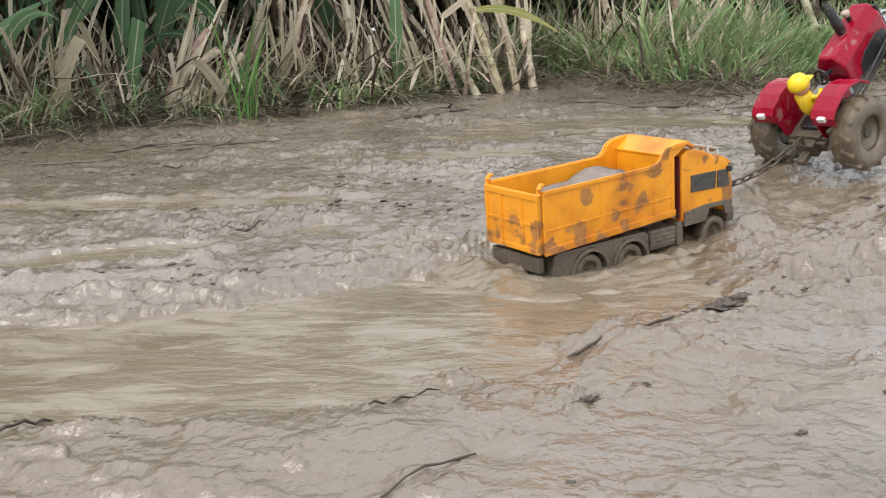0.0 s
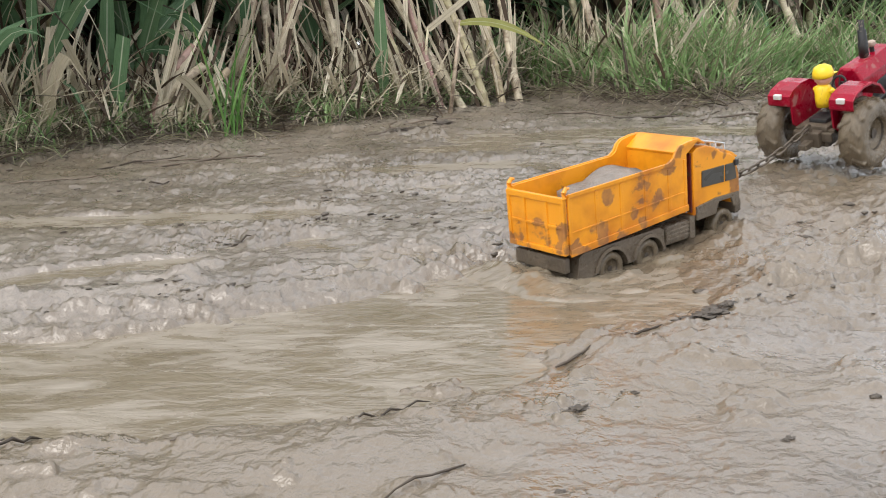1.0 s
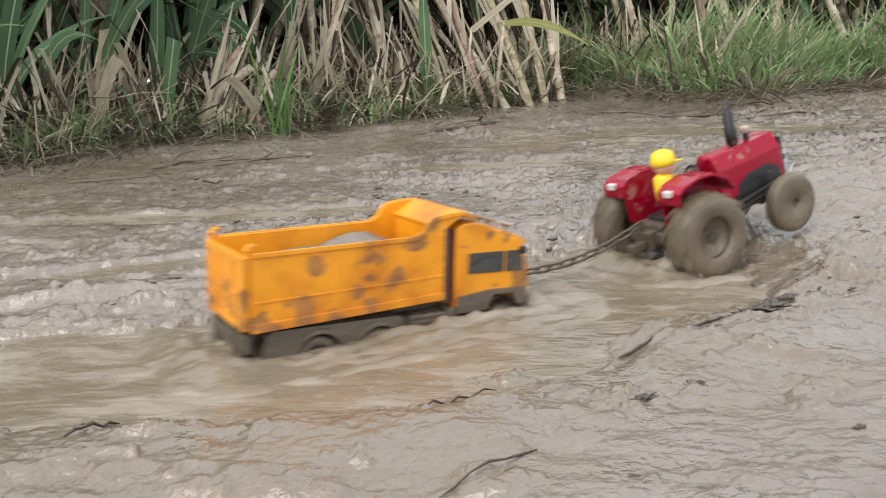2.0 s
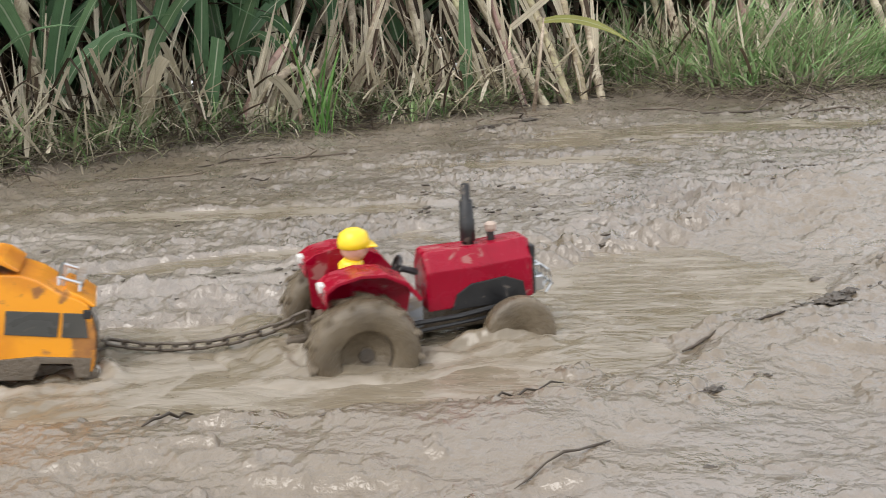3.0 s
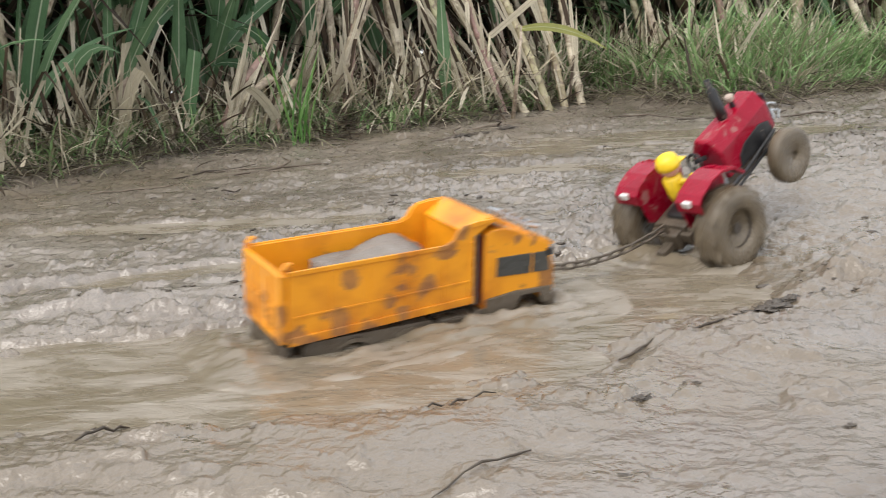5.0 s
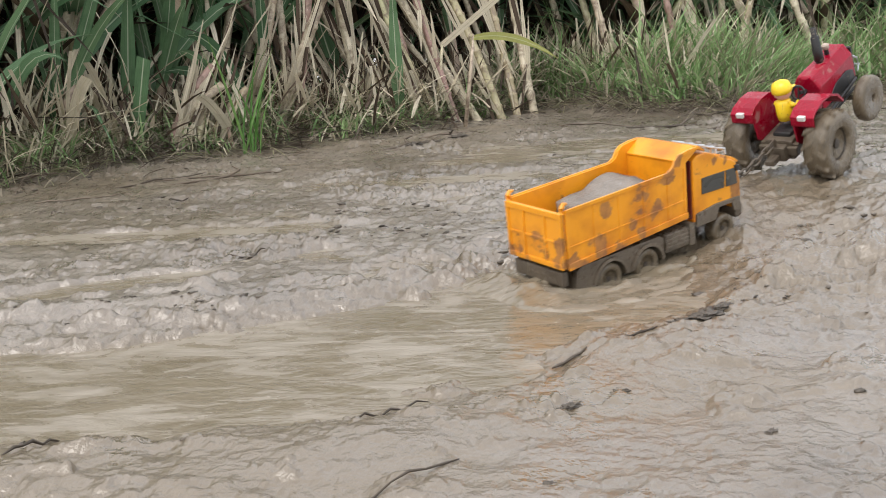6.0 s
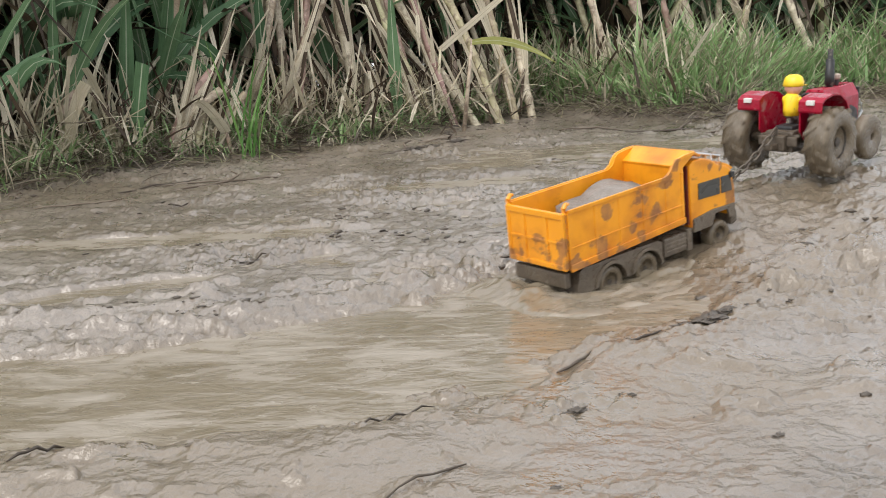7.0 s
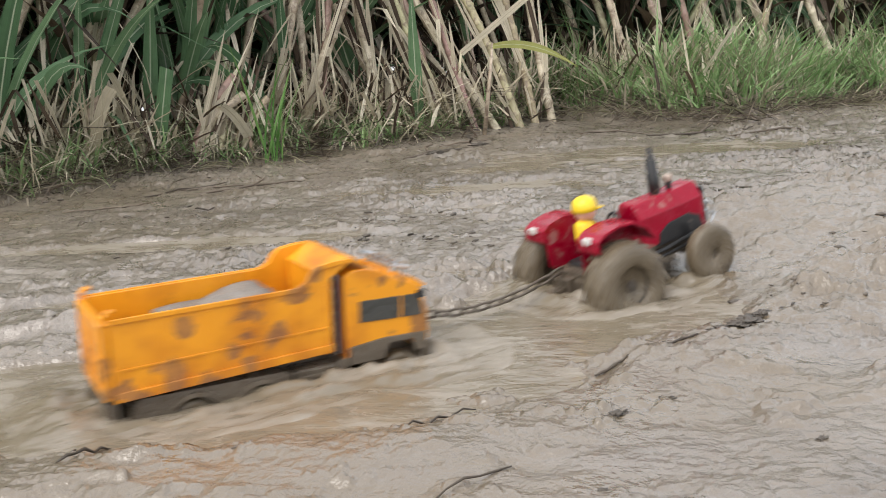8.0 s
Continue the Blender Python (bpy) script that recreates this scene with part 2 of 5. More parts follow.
# ---- mesh helpers ----
def part(name, bm, mat, parent=None, label="", smooth=False):
    me = bpy.data.meshes.new(name)
    bm.to_mesh(me)
    bm.free()
    for mm in mat if isinstance(mat, (list, tuple)) else (mat,):
        me.materials.append(mm)
    if smooth:
        for p in me.polygons:
            p.use_smooth = True
    ob = new(name, me)
    if parent is not None:
        ob.parent = parent
    if label:
        tagged(ob, label)
    return ob


def block(lo, hi, bevel=0.0, bm=None, segs=2):
    bm = bm or bmesh.new()
    c = [(a + b) / 2 for a, b in zip(lo, hi)]
    sz = [b - a for a, b in zip(lo, hi)]
    made = bmesh.ops.create_cube(bm, size=1, matrix=Matrix.Translation(c) @ Matrix.Diagonal((*sz, 1)))
    if bevel:
        edges = list({e for v in made["verts"] for e in v.link_edges})
        bmesh.ops.bevel(bm, geom=edges, offset=bevel, segments=segs, affect="EDGES", profile=0.6)
    return bm


def prism(outline, y0, y1, bevel=0.0, bm=None):
    """A solid from an outline in x and z, from y0 to y1."""
    own = bmesh.new()
    a = [own.verts.new((x, y0, z)) for x, z in outline]
    b = [own.verts.new((x, y1, z)) for x, z in outline]
    own.faces.new(a)
    own.faces.new(b[::-1])
    for i in range(len(a)):
        j = (i + 1) % len(a)
        own.faces.new((a[j], a[i], b[i], b[j]))
    bmesh.ops.recalc_face_normals(own, faces=own.faces)
    if bevel:
        bmesh.ops.bevel(own, geom=own.edges[:], offset=bevel, segments=2, affect="EDGES", profile=0.6)
    if bm is None:
        return own
    me = bpy.data.meshes.new("joined")
    own.to_mesh(me)
    own.free()
    bm.from_mesh(me)
    bpy.data.meshes.remove(me)
    return bm


def tube(points, radii, segs=10, bm=None, caps=True):
    """A round bar along points."""
    bm = bm or bmesh.new()
    rings = []
    pts = [Vector(p) for p in points]
    for i, p in enumerate(pts):
        d = (pts[min(i + 1, len(pts) - 1)] - pts[max(i - 1, 0)]).normalized()
        q = d.to_track_quat("Z", "Y")
        r = radii[i] if isinstance(radii, (list, tuple)) else radii
        rings.append([bm.verts.new(p + q @ Vector((r * math.cos(k * math.tau / segs), r * math.sin(k * math.tau / segs), 0))) for k in range(segs)])
    for a, b in zip(rings, rings[1:]):
        for k in range(segs):
            bm.faces.new((a[k], a[(k + 1) % segs], b[(k + 1) % segs], b[k]))
    if caps:
        bm.faces.new(rings[0][::-1])
        bm.faces.new(rings[-1])
    return bm


def lathe(profile, segs=28, bm=None):
    """Turns a profile of (radius, y) about the y axis."""
    bm = bm or bmesh.new()
    rings = []
    for r, y in profile:
        rings.append([bm.verts.new((r * math.cos(k * math.tau / segs), y, r * math.sin(k * math.tau / segs))) for k in range(segs)])
    for a, b in zip(rings, rings[1:]):
        for k in range(segs):
            bm.faces.new((a[k], b[k], b[(k + 1) % segs], a[(k + 1) % segs]))
    for ring in (rings[0][::-1], rings[-1]):
        if profile[0][0] > 0:
            bm.faces.new(ring)
    bmesh.ops.recalc_face_normals(bm, faces=bm.faces)
    return bm


def strips(blades, name, mats):
    """One mesh of many blades. A blade: points, widths, side vector, fold, material index."""
    co, faces, uvs, idx = [], [], [], []
    for pts, wid, side, fold, mi in blades:
        base = len(co)
        n = len(pts)
        for i, (p, w) in enumerate(zip(pts, wid)):
            s = side * w * 0.5
            up = Vector((0, 0, fold * w))
            co += [p - s + up, p, p + s + up]
        for i in range(n - 1):
            a = base + 3 * i
            for k in (0, 1):
                faces.append((a + k, a + k + 1, a + k + 4, a + k + 3))
                u0, u1 = k * 0.5, k * 0.5 + 0.5
                v0, v1 = i / (n - 1), (i + 1) / (n - 1)
                uvs += [(u0, v0), (u1, v0), (u1, v1), (u0, v1)]
                idx.append(mi)
    me = bpy.data.meshes.new(name)
    me.from_pydata([tuple(c) for c in co], [], faces)
    me.uv_layers.new(name="UVMap").data.foreach_set("uv", np.array(uvs, dtype=np.float32).ravel())
    for mm in mats:
        me.materials.append(mm)
    me.polygons.foreach_set("material_index", np.array(idx, dtype=np.int32))
    me.polygons.foreach_set("use_smooth", np.ones(len(faces), dtype=bool))
    me.update()
    return me


# ---- ground ----
def lattice(seed, n=256):
    return np.random.RandomState(seed).rand(n, n)


TABLES = [lattice(11 + k) for k in range(8)]


def value_noise(x, y, seed):
    tb = TABLES[seed % 8]
    xi, yi = np.floor(x).astype(int), np.floor(y).astype(int)
    fx, fy = x - xi, y - yi
    fx, fy = fx * fx * fx * (fx * (fx * 6 - 15) + 10), fy * fy * fy * (fy * (fy * 6 - 15) + 10)
    a, b = tb[xi % 256, yi % 256], tb[(xi + 1) % 256, yi % 256]
    c, d = tb[xi % 256, (yi + 1) % 256], tb[(xi + 1) % 256, (yi + 1) % 256]
    return (a * (1 - fx) + b * fx) * (1 - fy) + (c * (1 - fx) + d * fx) * fy - 0.5


def fbm(x, y, scale, octaves, seed, gain=0.5):
    out, amp = 0, 1.0
    for o in range(octaves):
        out = out + amp * value_noise(x * scale + 17.3 * o, y * scale + 9.1 * o, seed + o)
        scale, amp = scale * 2.03, amp * gain
    return out


def smooth(a, b, v):
    t = np.clip((v - a) / (b - a), 0, 1)
    return t * t * (3 - 2 * t)


TRACK = [(-2.4, 0.25), (-1.3, 0.72), (-0.9, 0.89), (-0.6, 1.02), (-0.3, 1.11), (-0.05, 1.19), (0.2, 1.385), (0.55, 1.68), (0.9, 1.97), (2.5, 3.2)]


def along(x, y):
    """Distance along the vehicles' bent track from the middle of the puddle, and to its left."""
    best, out_s, out_d = None, 0, 0
    run = -0.06 - sum(math.dist(p, q) for p, q in zip(TRACK[:5], TRACK[1:6]))
    for (ax, ay), (bx, by) in zip(TRACK, TRACK[1:]):
        ln = math.hypot(bx - ax, by - ay)
        ux, uy = (bx - ax) / ln, (by - ay) / ln
        f = np.clip((x - ax) * ux + (y - ay) * uy, 0, ln)
        px, py = x - ax - f * ux, y - ay - f * uy
        dist = np.sqrt(px * px + py * py)
        side = np.sign(ux * py - uy * px) * dist
        if best is None:
            best, out_s, out_d = dist, run + f, side
        else:
            near = dist < best
            best, out_s, out_d = np.where(near, dist, best), np.where(near, run + f, out_s), np.where(near, side, out_d)
        run += ln
    return out_s, out_d


BANK = [(-9, 0.5), (-2.2, 1.95), (-1.31, 2.44), (-1.13, 2.69), (-0.94, 3.06), (-0.65, 3.35), (-0.39, 3.52), (-0.2, 3.6), (0.1, 4.05), (0.33, 4.2), (0.68, 3.8), (1.02, 3.72), (1.34, 4.05), (2.4, 4.4), (9, 6.0)]


def bank_y(x):
    return np.interp(x, [p[0] for p in BANK], [p[1] for p in BANK])


def height(x, y):
    s, d = along(x, y)
    wob = 0.035 * fbm(x, y, 5.0, 3, 2)
    dd = d + wob
    # rise of the track towards the far bank, and the mound beside it
    rise = 0.070 * smooth(0.42, 0.95, s) * smooth(0.34, 0.05, d) * smooth(-1.1, -0.3, d)
    rise = rise * smooth(2.3, 1.2, s)
    mound = 0.025 * np.exp(-((s - 0.62) / 0.22) ** 2 - ((dd - 0.16) / 0.09) ** 2)
    # flooded trough along the track, with a lip of pushed-up mud to its left
    trough = -0.030 * smooth(-0.24, -0.08, dd) * smooth(0.23, 0.04, dd) * smooth(0.50, 0.28, s) * smooth(-1.5, -1.1, s)
    lip = 0.003 * np.exp(-((dd - 0.18) / 0.045) ** 2) * smooth(0.62, 0.35, s) * smooth(-1.2, -0.6, s)
    lip2 = 0.008 * np.exp(-((dd + 0.29) / 0.06) ** 2) * smooth(0.7, 0.3, s)
    side_rut = -0.012 * np.exp(-((dd - 0.245) / 0.03) ** 2) * smooth(0.2, 0.0, s)
    pools = 0
    for px, py, a, b, turn, depth in ((-0.53, 1.88, 0.34, 0.055, 0.12, 0.014), (-0.50, 1.485, 0.24, 0.04, 0.45, 0.012), (0.55, 3.0, 0.55, 0.16, 0.1, 0.011), (0.25, 2.75, 0.3, 0.1, 0.0, 0.009), (0.05, 2.45, 0.28, 0.07, 0.1, 0.008)):
        u, v = (x - px) * math.cos(turn) + (y - py) * math.sin(turn), -(x - px) * math.sin(turn) + (y - py) * math.cos(turn)
        pools = pools - depth * smooth(1.25, 0.7, np.sqrt((u / a) ** 2 + (v / b) ** 2) + 0.5 * fbm(x, y, 9, 3, 5))
    # long ripples and ruts drawn out along the track
    drawn = 0.012 * fbm(s * 0.35, dd, 24, 5, 4, 0.58) * smooth(0.42, 0.12, np.abs(d))
    tread = 0.016 * np.sin((s + 0.35 * d) * 150 + 7 * fbm(x, y, 9, 3, 2)) * smooth(0.12, 0.3, s) * smooth(0.95, 0.6, s) * smooth(0.09, 0.15, d) * smooth(0.42, 0.26, d)
    drawn = drawn + tread * (0.5 + fbm(x, y, 14, 3, 5))
    tame = (0.5 + 0.5 * smooth(0.6, 1.2, y)) * (1 - 0.55 * smooth(1.35, 1.75, y))
    clods = 0.012 * fbm(x * 0.7, y, 9, 5, 1, 0.42) * tame
    # churned skin: sharp little ridges lying across the slope, rougher in some stretches
    rough = (0.4 + 0.9 * smooth(-0.25, 0.35, fbm(x * 0.8, y, 4, 3, 13))) * (0.45 + 0.55 * smooth(0.7, 1.3, y))
    wx, wy = x + 0.02 * fbm(x, y, 16, 3, 3), y + 0.02 * fbm(x, y, 16, 3, 6)
    skin = (0.0125 + 0.010 * smooth(1.3, 2.0, y)) * (0.22 - np.abs(fbm(wx * 0.55, wy, 26, 4, 8, 0.6))) * rough
    skin = skin + 0.0055 * (0.2 - np.abs(fbm(wx * 0.7, wy, 75, 3, 12, 0.55))) * rough * (1 + 0.5 * smooth(1.3, 2.2, y))
    crumbs = 0.024 * np.maximum(0, fbm(x * 0.85, y, 38, 3, 9, 0.5) - 0.34) * smooth(-0.3, 0.5, fbm(x, y, 6, 3, 11))
    lumps = crumbs + 0.03 * np.maximum(0, fbm(x * 0.7, y, 20, 5, 6, 0.5) - 0.2) * tame
    calm = 1 - 0.72 * smooth(-0.2, -0.1, dd) * smooth(0.13, 0.06, dd) * (0.35 + 0.65 * smooth(0.6, 0.35, s))
    ridge = 0.006 * np.abs(fbm(x, y, 8, 4, 3)) + 0.013 * np.maximum(0, fbm(s * 0.6, dd, 19, 5, 7, 0.6) - 0.03) * np.exp(-((dd - 0.2) / 0.12) ** 2)
    # broken scarp along the left edge of the flooded trough
    edge = dd - 0.135 - 0.05 * fbm(x, y, 7, 4, 10)
    scarp = 0.0045 * smooth(-0.008, 0.006, edge) * smooth(0.16, 0.02, edge) * smooth(0.55, 0.3, s) * smooth(-1.7, -1.2, s) * (0.45 + 1.1 * smooth(-0.2, 0.2, fbm(x, y, 5, 3, 15)))
    near = smooth(1.15, 1.03, np.abs(x - 0.05) / (0.25 + 0.45 * np.clip(y, 0.5, 5.0))) * smooth(0.45, 0.6, y) * smooth(5.0, 4.5, y)
    far = smooth(0.0, 0.5, y - bank_y(x) + 0.25)
    bank = 0.05 * far + 0.05 * far * fbm(x, y, 4, 4, 0) * near
    # the far flat and the strip beside the track lie near the water's level, so that only their crests stand out
    low = 0.0052 * smooth(1.3, 1.65, y) * smooth(0.15, 0.6, bank_y(x) - y) * (0.55 + 0.8 * smooth(-0.2, 0.2, fbm(x * 0.5, y, 3, 3, 2)))
    low = low + 0.0048 * smooth(-0.14, -0.22, d) * smooth(-0.62, -0.4, d) * smooth(0.85, 1.05, y) * smooth(1.6, 1.3, y)
    return 0.0085 - low + rise + mound + trough + lip + lip2 + side_rut + pools + scarp * calm + (drawn + clods + lumps + ridge + skin) * calm * near + bank


def ground():
    us = np.r_[-60, -25, -10, -5, -3, -2, -1.5, np.linspace(-1.15, 1.15, 1150), 1.5, 2, 3, 5, 10, 25, 60]
    ys = [0.5]
    while ys[-1] < 4.7:
        ys.append(ys[-1] + max(0.0034, 0.0042 * ys[-1]))
    ys = np.r_[-60, -20, -6, -2, -0.5, 0.1, 0.35, ys, 5, 5.6, 7, 12, 30, 70]
    gu, gy = np.meshgrid(us, ys)
    # the mesh is finer towards the near side, where the mud is seen close
    gx = 0.05 + gu * (0.25 + 0.45 * np.clip(gy, 0.5, 5.0))
    gz = height(gx, gy)
    n, m = len(us), len(ys)
    co = np.stack([gx, gy, gz], -1).reshape(-1, 3)
    i = (np.arange(m - 1)[:, None] * n + np.arange(n - 1)[None, :]).ravel()
    quads = np.stack([i, i + 1, i + n + 1, i + n], -1)
    me = bpy.data.meshes.new("ground")
    me.from_pydata(co.tolist(), [], quads.tolist())
    me.polygons.foreach_set("use_smooth", np.ones(len(quads), dtype=bool))
    me.materials.append(MUD)
    # how far a film of brown water covers the mud: along the track, in the low spots, in drawn-out patches
    s, d = along(gx, gy)
    patch = fbm(gx * 0.35 + 0.1 * gy, gy, 5, 5, 14, 0.6)
    wet = 1.0 * smooth(0.34, 0.12, np.abs(d + 0.12 + 0.15 * patch)) + 0.4 * smooth(0.04, 0.26, patch) + 0.4 * smooth(0.003, -0.001, gz)
    at = me.attributes.new("film", "FLOAT", "POINT")
    at.data.foreach_set("value", np.clip(wet, 0, 1).astype(np.float32).ravel())
    ob = new("ground", me)
    return tagged(ob, "churned wet grey-brown mud with ruts and clods", "mud", kind="structure")


ground()

GX, GY = np.arange(-6.0, 6.0, 0.02), np.arange(0.0, 9.0, 0.02)
GZ = height(*np.meshgrid(GX, GY))


def ground_z(x, y):
    return float(GZ[min(max(int((y - GY[0]) / 0.02 + 0.5), 0), len(GY) - 1), min(max(int((x - GX[0]) / 0.02 + 0.5), 0), len(GX) - 1)])


def water():
    bm = bmesh.new()
    vs = [bm.verts.new(p) for p in ((-3, 0.2, 0), (4, 0.2, 0), (4, 4.4, 0), (-3, 4.4, 0))]
    bm.faces.new(vs)
    ob = part("water", bm, WATER)
    ob.location.z = -0.001
    return tagged(ob, "shallow opaque brown puddle water over the mud", "water", kind="structure")


water()


# ---- sugar cane, grass and litter ----
rng = random.Random(5)


def curve_blade(start, heading, rise, droop, length, width, n=7, rnd=rng, twist=0.0, fold=0.12, mi=0, cut=False):
    """A strap leaf that leaves start at an angle of rise and bends over by droop."""
    pts, p, ang = [], Vector(start), rise
    hd = Vector((math.cos(heading), math.sin(heading), 0))
    for i in range(n):
        pts.append(p.copy())
        step = length / (n - 1)
        p = p + step * (hd * math.cos(ang) + Vector((0, 0, math.sin(ang))))
        ang -= droop / (n - 1)
    wid = []
    for i in range(n):
        f = i / (n - 1)
        w = width * min(1, 0.55 + 2.2 * f) * (1 if cut else (1 - max(0, f - 0.45) / 0.55) ** 0.8 + 0.02)
        wid.append(w)
    side = Vector((-math.sin(heading + twist), math.cos(heading + twist), 0))
    return pts, wid, side, fold, mi


def leaf_part(name, blade, mat, parent, label=""):
    ob = new(name, strips([blade], name, [mat]))
    ob.parent = parent
    if label:
        tagged(ob, label)
    return ob


def cane_plant(seed, stalk_h, radius, dry, green, label):
    """A sugar cane: a jointed stalk with clasping dry leaves and green ones above."""
    r = random.Random(seed)
    cane = new("sugar_cane")
    tagged(cane, label, "sugar cane", "canes along the bank")
    pts, rad, z = [], [], -0.04
    bend = r.uniform(-0.05, 0.05)
    while z < stalk_h:
        seg = r.uniform(0.09, 0.15)
        for f, k in ((0.0, 1.12), (0.06, 1.14), (0.1, 0.96), (0.9, 0.98)):
            zz = z + f * seg
            pts.append((bend * zz * zz, 0.3 * bend * zz, zz))
            rad.append(radius * k * (1 - 0.12 * max(0, zz) / stalk_h))
        z += seg
    part("stalk", tube(pts, rad, 9), STALK, cane, smooth=True)
    for k in range(dry):
        hang = r.random() < 0.5
        zz = r.uniform(0.3, 0.7 * stalk_h) if hang else r.uniform(0.02, 0.5 * stalk_h)
        a = r.uniform(0, math.tau)
        b = curve_blade((bend * zz * zz, 0, zz), a, r.uniform(1.1, 1.5) if not hang else r.uniform(-1.3, -0.5), r.uniform(0.0, 0.5) if hang else r.uniform(0.0, 0.9), r.uniform(0.2, 0.5) if hang else r.uniform(0.35, 0.7), r.uniform(0.008, 0.022), twist=r.uniform(-0.9, 0.9), fold=r.uniform(0.05, 0.3))
        leaf_part("dry_leaf", b, DRY if r.random() < (0.2 if green > 5 else 0.55) else BROWN, cane, "curled straw-coloured dry leaf")
    for k in range(green):
        zz = r.uniform(0.02, stalk_h * 0.6)
        a = r.uniform(0, math.tau)
        b = curve_blade((bend * zz * zz, 0, zz), a, r.uniform(1.15, 1.5), r.uniform(0.2, 1.5), r.uniform(0.45, 0.95), r.uniform(0.028, 0.052), n=9, twist=r.uniform(-0.7, 0.7), fold=r.uniform(0.05, 0.2))
        leaf_part("green_leaf", b, GREEN, cane, "long green strap leaf with a pale midrib")
    return cane


def lean_pose(x, y, lean, away, turn, sc=1.0):
    z = ground_z(x, y) - 0.01
    return Matrix.Translation((x, y, z)) @ Euler((radians(-away), radians(lean), 0)).to_matrix().to_4x4() @ Euler((0, 0, turn)).to_matrix().to_4x4()


def cane_field():
    kinds = [
        cane_plant(1, 0.95, 0.015, 6, 3, "straw-coloured sugar cane stalk with dry leaves on the bank"),
        cane_plant(2, 0.9, 0.014, 8, 1, "leaning dry sugar cane stalk with peeling leaves on the bank"),
        cane_plant(3, 1.0, 0.016, 3, 7, "sugar cane stalk with long green leaves on the bank"),
        cane_plant(4, 0.85, 0.013, 7, 2, "thin sugar cane stalk with curled dry leaves on the bank"),
        cane_plant(5, 0.6, 0.017, 2, 9, "young green sugar cane with broad leaves on the bank"),
        cane_plant(6, 0.95, 0.016, 9, 2, "dry sugar cane stalk wrapped in dead leaves on the bank"),
    ]
    spots = []
    for row, back in enumerate((0.26, 0.4, 0.58, 0.8, 1.05)):
        x = -2.6
        while x < 2.9:
            xx = x + rng.uniform(-0.06, 0.06)
            inset = back + rng.uniform(-0.07, 0.07) + (0.42 if xx > 0.28 else 0.0)
            spots.append((xx, float(bank_y(xx)) + inset, row))
            x += rng.uniform(0.11, 0.21) + 0.05 * row
    used = set()
    for x, y, row in spots:
        lean = rng.gauss(12, 10) if x < -0.55 else rng.gauss(-27, 10) if x < 0.4 else rng.gauss(-10, 14)
        k = rng.choice((0, 1, 3, 5, 1, 2, 5) if -0.6 < x < 0.5 else (0, 2, 4, 2, 4, 4, 2) if x < -0.5 else (0, 2, 1, 5, 3, 4, 2))
        m = lean_pose(x, y, lean, rng.gauss(-4, 9), rng.uniform(0, math.tau))
        if k not in used:
            used.add(k)
            kinds[k].matrix_basis = m
        else:
            copy_thing(kinds[k], m)


cane_field()


def strap(p0, p1, width, bow, cut=False, mi=0):
    """A leaf from p0 to p1, bowed upwards."""
    a, b = Vector(p0), Vector(p1)
    n = 9
    pts = [a.lerp(b, k / (n - 1)) + Vector((0, -0.3 * bow, bow * 1.6)) * 4 * (k / (n - 1)) * (1 - k / (n - 1)) for k in range(n)]
    wid = [width * (1 if cut else min(1, 0.7 + 1.5 * k / (n - 1)) * (1 - max(0, k / (n - 1) - 0.55) / 0.45 * 0.9)) for k in range(n)]
    d = (b - a).normalized()
    side = d.cross(Vector((0.25, 1, 0.1))).normalized()
    return pts, wid, side, 0.0, mi


FRONT_LEAVES = [
    ("G", -0.987, 0.086, -0.906, 0.582, 3.15, 0.051, 0.0),
    ("G", -0.935, 0.040, -0.853, 0.305, 3.05, 0.046, 0.0),
    ("D", -1.060, 0.033, -0.943, 0.263, 2.85, 0.036, 0.02),
    ("G", -1.214, 0.104, -0.969, 0.310, 2.8, 0.036, 0.06),
    ("G", -1.274, 0.205, -0.905, 0.433, 3.0, 0.035, 0.09),
    ("G", -0.689, 0.144, -0.891, 0.250, 3.3, 0.042, 0.03),
    ("G", -0.661, 0.191, -0.815, 0.354, 3.3, 0.042, 0.04),
    ("G", -0.720, 0.197, -0.832, 0.306, 3.25, 0.034, 0.03),
]
BACK_LEAVES = [
    ("G", -0.192, 0.003, -0.189, 0.539, 3.65, 0.046, 0.0),
    ("G", -0.396, 0.096, -0.507, 0.562, 3.8, 0.070, -0.02),
    ("D", -0.034, 0.289, 0.213, 0.476, 3.75, 0.022, 0.0),
    ("Y", 0.081, 0.311, 0.362, 0.231, 3.6, 0.027, 0.02),
    ("G", -1.112, 0.177, -1.039, 0.533, 2.95, 0.034, 0.02),
    ("D", -0.968, 0.084, -1.002, 0.301, 3.0, 0.024, 0.02),
    ("D", -0.678, 0.081, -0.733, 0.184, 3.15, 0.036, 0.01),
    ("G", -0.621, 0.205, -0.603, 0.534, 3.5, 0.040, 0.02),
]


